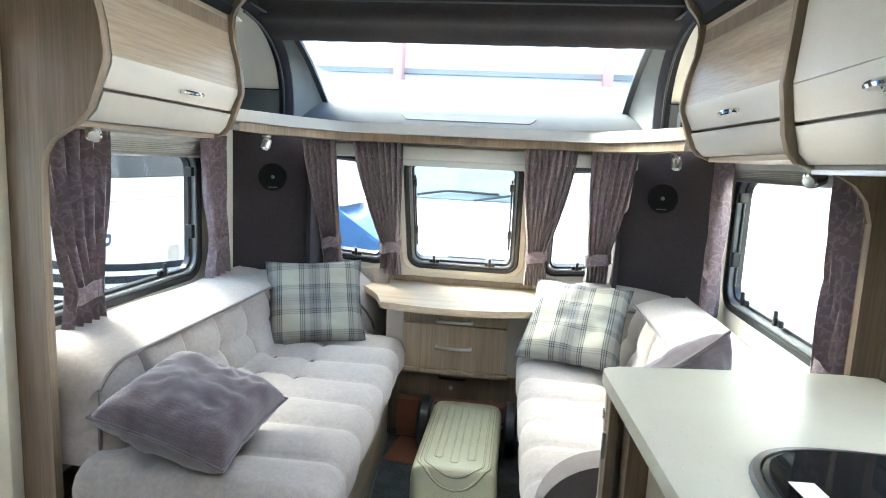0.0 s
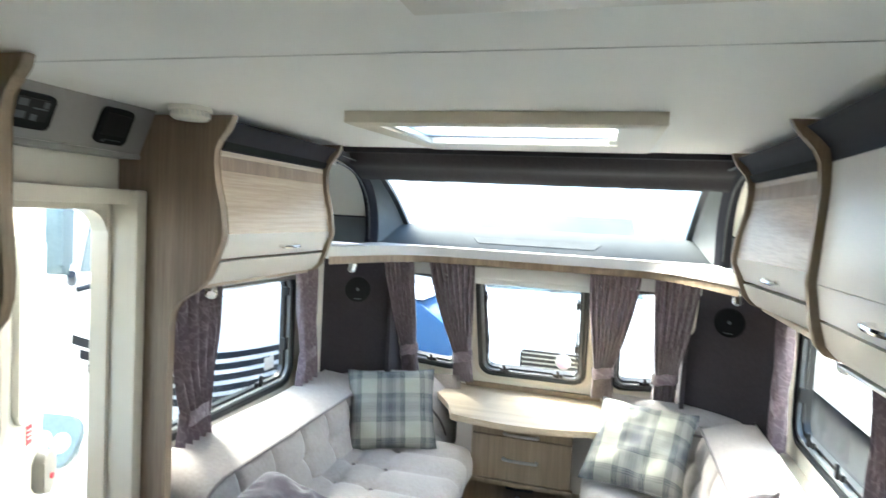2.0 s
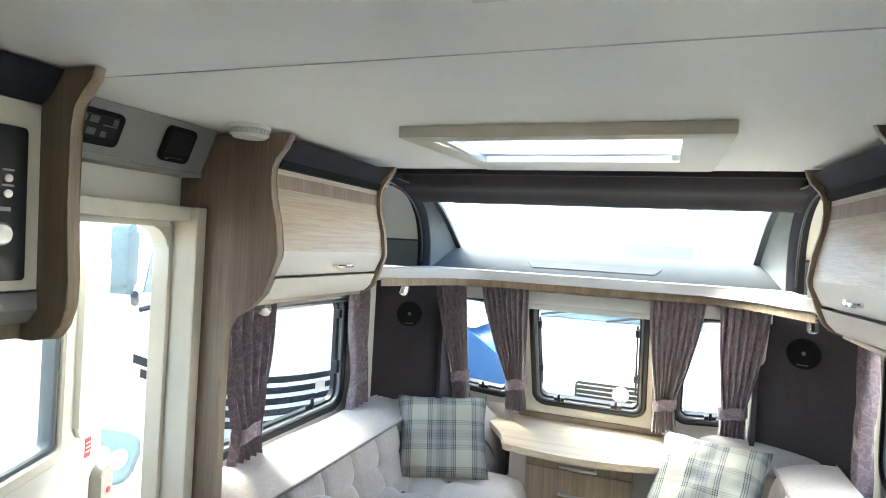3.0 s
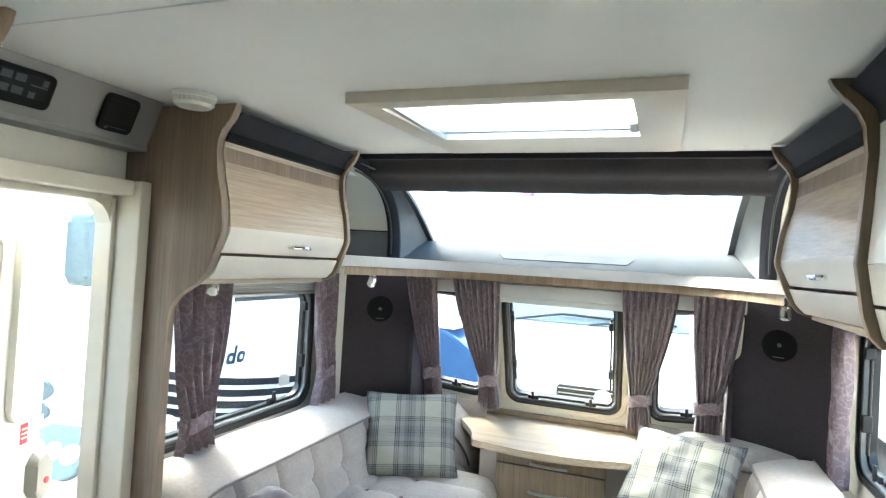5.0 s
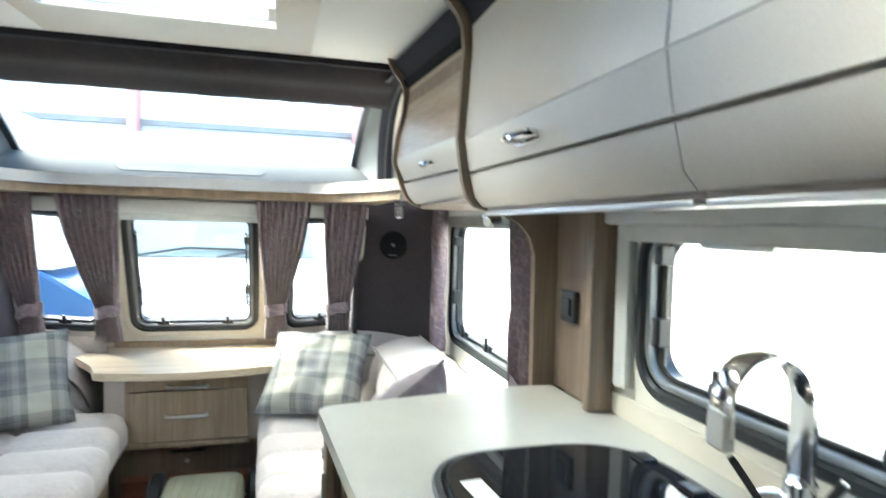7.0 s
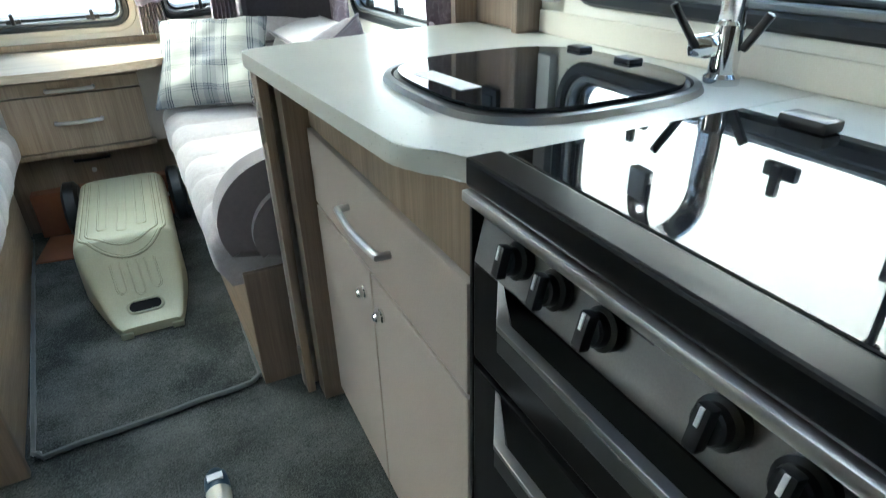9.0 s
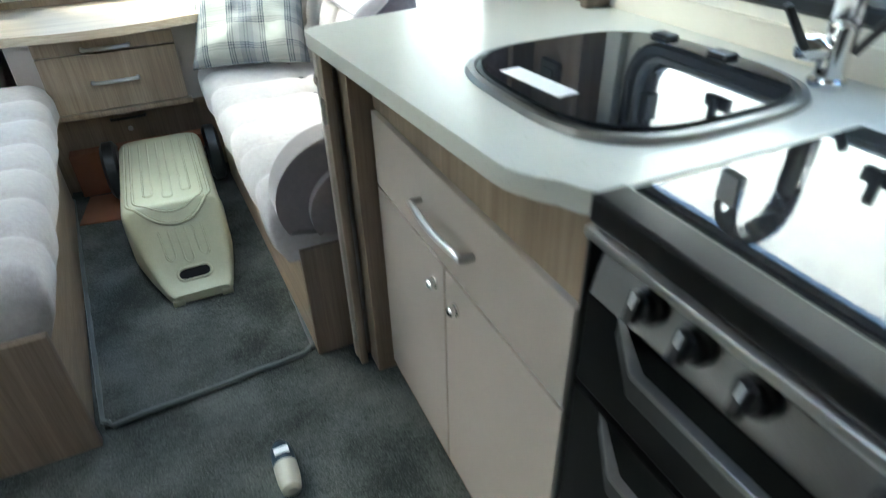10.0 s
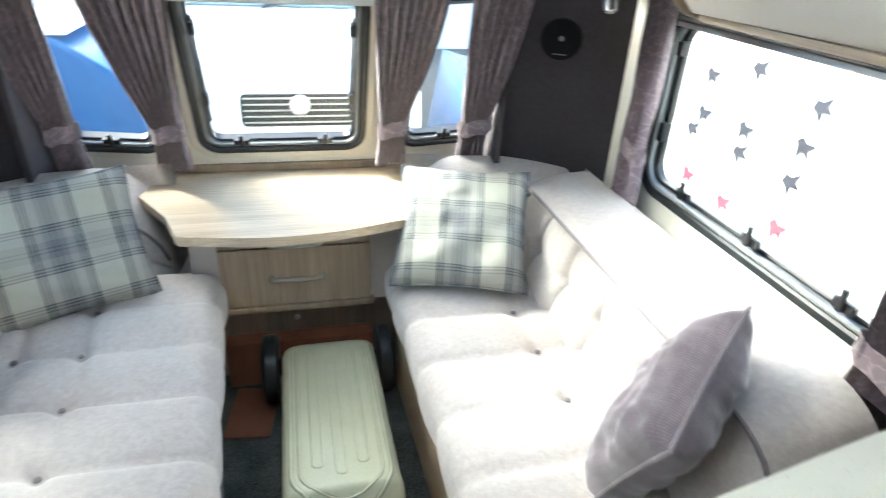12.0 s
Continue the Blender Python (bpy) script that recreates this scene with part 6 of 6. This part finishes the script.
part("awning_window", box(MX, MX + 0.012, 3.15, 4.3, 1.135, 1.60, 0.004), BLACK, mh, "dark side window")
part("side_glass", prism([(2.14, 1.26), (2.52, 1.24), (2.56, 1.82), (2.27, 1.86)], 0.006, side @ pose(0, 0, 0.001)), VAN_GLASS, mh, "pale side glass")
part("wiper", tube([(MX + 0.01, 2.12, 1.17), (MX + 0.03, 2.30, 1.20), (MX + 0.02, 2.50, 1.22)], 0.014, 6), BLACK, mh)
part("mirror", prism(rounded(0.13, 0.36, 0.05), 0.10, plane_at((MX + 0.12, 1.96, 1.45), (0.5, -1, 0), (0, 0, 1)), 0.03), VAN_GLASS, mh, "large door mirror")
part("mirror_arm", tube([(MX + 0.12, 1.98, 1.27), (MX + 0.06, 2.04, 1.22), (MX - 0.02, 2.12, 1.22)], 0.02, 8), BLACK, mh)
part("blue_skirt", box(MX - 2.0, MX + 0.012, 2.02, 9.0, -0.42, 0.10, 0.03), VAN_BLUE, mh, "blue lower skirt")
for k, z in enumerate((0.76, 0.66, 0.57)):
    part("headlamp", lathe([(0.045, 0.0), (0.05, 0.02), (0.035, 0.03), (0.01, 0.034)], plane_at((MX - 0.03, 1.852 - 0.012 * k, z), (-1, -0.6, 0), (0, 0, 1)), 24), VAN_GLASS, mh, "round headlamp")

car = thing("parked_car", "white car with a clear headlamp beyond the doorway", "car", (-1.9, 2.1, -0.55))
cprof = [(1.30, -0.30), (1.27, 0.10), (1.31, 0.36), (1.40, 0.46), (1.74, 0.54), (1.78, -0.30)]
part("bonnet", prism(cprof, 0.56, plane_at((-2.20, 0.34, 0.14), (0, 1, 0), (0, 0, 1)), 0.05), VAN_WHITE, car, "white bonnet")
hl = part("headlamp", prism(rounded(0.30, 0.22, 0.07), 0.03, plane_at((-1.90, 1.675, 0.58), (1, 0.15, 0), (0, 0.5, 0.8)), 0.012), VAN_GLASS, car, "large clear headlamp")
for k in range(3):
    part("lamp_ring", lathe([(0.045, 0.0), (0.045, 0.012), (0.03, 0.014)], plane_at((-2.00 + 0.09 * k, 1.665 + 0.012 * k, 0.57), (1, 0.15, 0), (0, 0.5, 0.8)) @ pose(0, 0, 0.028), 20), CHROME, hl)
part("lower_grille", box(-2.15, -1.65, 1.598, 1.64, 0.16, 0.28, 0.01), BLACK, car)

van = thing("white_van", "white van with black grille and round badge facing the caravan", "van", (0.0, 5.4, -0.55))
vprof = [(4.40, -0.35), (4.38, 0.20), (4.40, 0.62), (4.50, 0.80), (5.12, 0.99), (5.85, 1.70), (6.4, 1.86), (9.4, 1.90), (9.4, -0.35)]
part("body", prism(vprof, 2.0, plane_at((-1.15, 0, 0), (0, 1, 0), (0, 0, 1)), 0.06), VAN_WHITE, van, "white body")
part("grille", prism(rounded(0.70, 0.19, 0.03), 0.02, plane_at((0.11, 4.405, 0.525), (1, 0, 0), (0, 0.04, 1)), 0.004), BLACK, van, "black grille")
for k in range(5):
    part("grille_bar", box(-0.225, 0.445, 4.372, 4.386, 0.45 + 0.036 * k, 0.459 + 0.036 * k, 0.003), SATIN, van)
part("badge", lathe([(0.052, 0.0), (0.05, 0.012), (0.02, 0.016)], plane_at((0.10, 4.366, 0.56), (1, 0, 0), (0, 0, 1)), 28), PINK, van, "round pale red badge")
part("badge_ring", lathe([(0.062, 0.0), (0.062, 0.008), (0.05, 0.010)], plane_at((0.10, 4.372, 0.56), (1, 0, 0), (0, 0, 1)), 28), SATIN, van)
ws = Vector((0, 0.73, 0.71)).normalized()
part("windscreen", prism([(-0.85, 0.02), (0.85, 0.02), (0.74, 1.02), (-0.74, 1.02)], 0.012, plane_at((-0.15, 5.12, 0.998), (1, 0, 0), ws), 0.004), VAN_GLASS, van, "windscreen")
part("wiper", tube([(-0.75, 5.08, 1.02), (-0.35, 5.16, 1.09), (0.12, 5.17, 1.08)], 0.012, 6), BLACK, van)
part("wiper", tube([(-0.1, 5.08, 1.02), (0.25, 5.15, 1.08), (0.6, 5.16, 1.07)], 0.012, 6), BLACK, van)
part("bumper", box(-1.1, 0.8, 4.30, 4.42, -0.30, 0.28, 0.05), GREY_TRIM, van, "grey bumper")
for s in (-1, 1):
    part("headlamp", prism(rounded(0.30, 0.26, 0.08), 0.05, plane_at((-0.15 + s * 0.82, 4.44, 0.62), (1, 0, 0), (0, 0.1, 1)), 0.02), GLASS, van, "clear headlamp")
bv = thing("blue_skip", "blue metal skip beside the white van", "skip", (-1.6, 4.6, -0.55))
part("body", prism([(-1.95, -0.5), (-0.80, -0.5), (-0.66, 0.72), (-1.05, 0.98), (-1.55, 0.98)], 0.8, plane_at((0, 4.9, 0), (1, 0, 0), (0, 0, 1)), 0.03), VAN_BLUE, bv)
part("lid", box(-1.6, -0.98, 4.1, 4.9, 0.981, 1.01, 0.01), VAN_WHITE, bv)
b2 = thing("blue_skip", "low blue metal skip beside the white van", "skip", (1.8, 4.6, -0.55))
part("body", prism([(0.95, -0.5), (1.6, -0.5), (1.6, 0.62), (1.15, 0.75)], 0.8, plane_at((0, 5.2, 0), (1, 0, 0), (0, 0, 1)), 0.03), VAN_BLUE, b2)
hall = thing("hall", "white clad hall with red steel columns behind the vehicles", "building", (0, 14, -0.55))
part("wall", box(-30, 30, 14, 14.3, -0.55, 9), CLADDING, hall, "white clad wall")
for x in (-12.1, -7.35, -2.65, 2.05, 6.75, 11.45):
    part("column", box(x - 0.10, x + 0.10, 13.6, 13.995, -0.55, 9, 0.02), FADED_RED, hall, "red steel column")
for z in (3.4, 5.2, 6.9):
    part("rail", box(-30, 30, 13.9, 13.998, z - 0.06, z + 0.06), GREY_BAND, hall)
part("annex", box(-20, 20, 12.5, 13.4, -0.55, 3.0, 0.03), CLADDING, hall, "low white annex")
part("roof", box(-30.5, 30.5, 13.5, 24, 9.0, 9.3), CLADDING, hall)
PX = 2.9
rv2 = thing("parked_caravan", "white caravan with pale red decals parked beyond the kitchen-side windows", "caravan", (4.0, 3.0, -0.55))
part("body", box(PX, PX + 2.2, -3.5, 9.5, -0.3, 2.5, 0.12), VAN_WHITE, rv2)
for k in range(4):
    part("decal", prism([(0, 0), (0.13, 0), (0.30, -0.13), (0.20, -0.13)], 0.004, plane_at((PX - 0.004, 2.62 - 0.21 * k, 1.10), (0, -1, 0), (0, 0, 1))), PINK, rv2, "pale red decal")
bird = [(0.8 * a, 0.8 * b) for a, b in ((0, 0.02), (0.05, 0.07), (0.10, 0.04), (0.19, 0.06), (0.14, 0.0), (0.17, -0.06), (0.09, -0.03), (0.05, -0.10), (0.03, -0.02))]
rng = random.Random(4)
for k in range(15):
    y, z = 4.45 - 0.5 * (k // 5) + 0.10 * rng.random(), 0.72 - 0.26 * (k % 5) + 0.14 * rng.random()
    tip = rng.uniform(-0.5, 0.5)
    part("decal", prism(bird, 0.004, plane_at((PX - 0.004, y, z), (0, -1, tip), (0, tip, 1))), LABEL_RED if k % 5 == 3 else DARK_TRIM, rv2, "small dark decal")
for k in range(3):
    part("decal", prism([(0, 0), (0.5, 0), (0.45, -0.10), (0.05, -0.12)], 0.004, plane_at((PX - 0.004, 5.0 - 0.5 * k, 1.12), (0, -1, 0), (0, 0, 1))), PINK, rv2, "red decal")
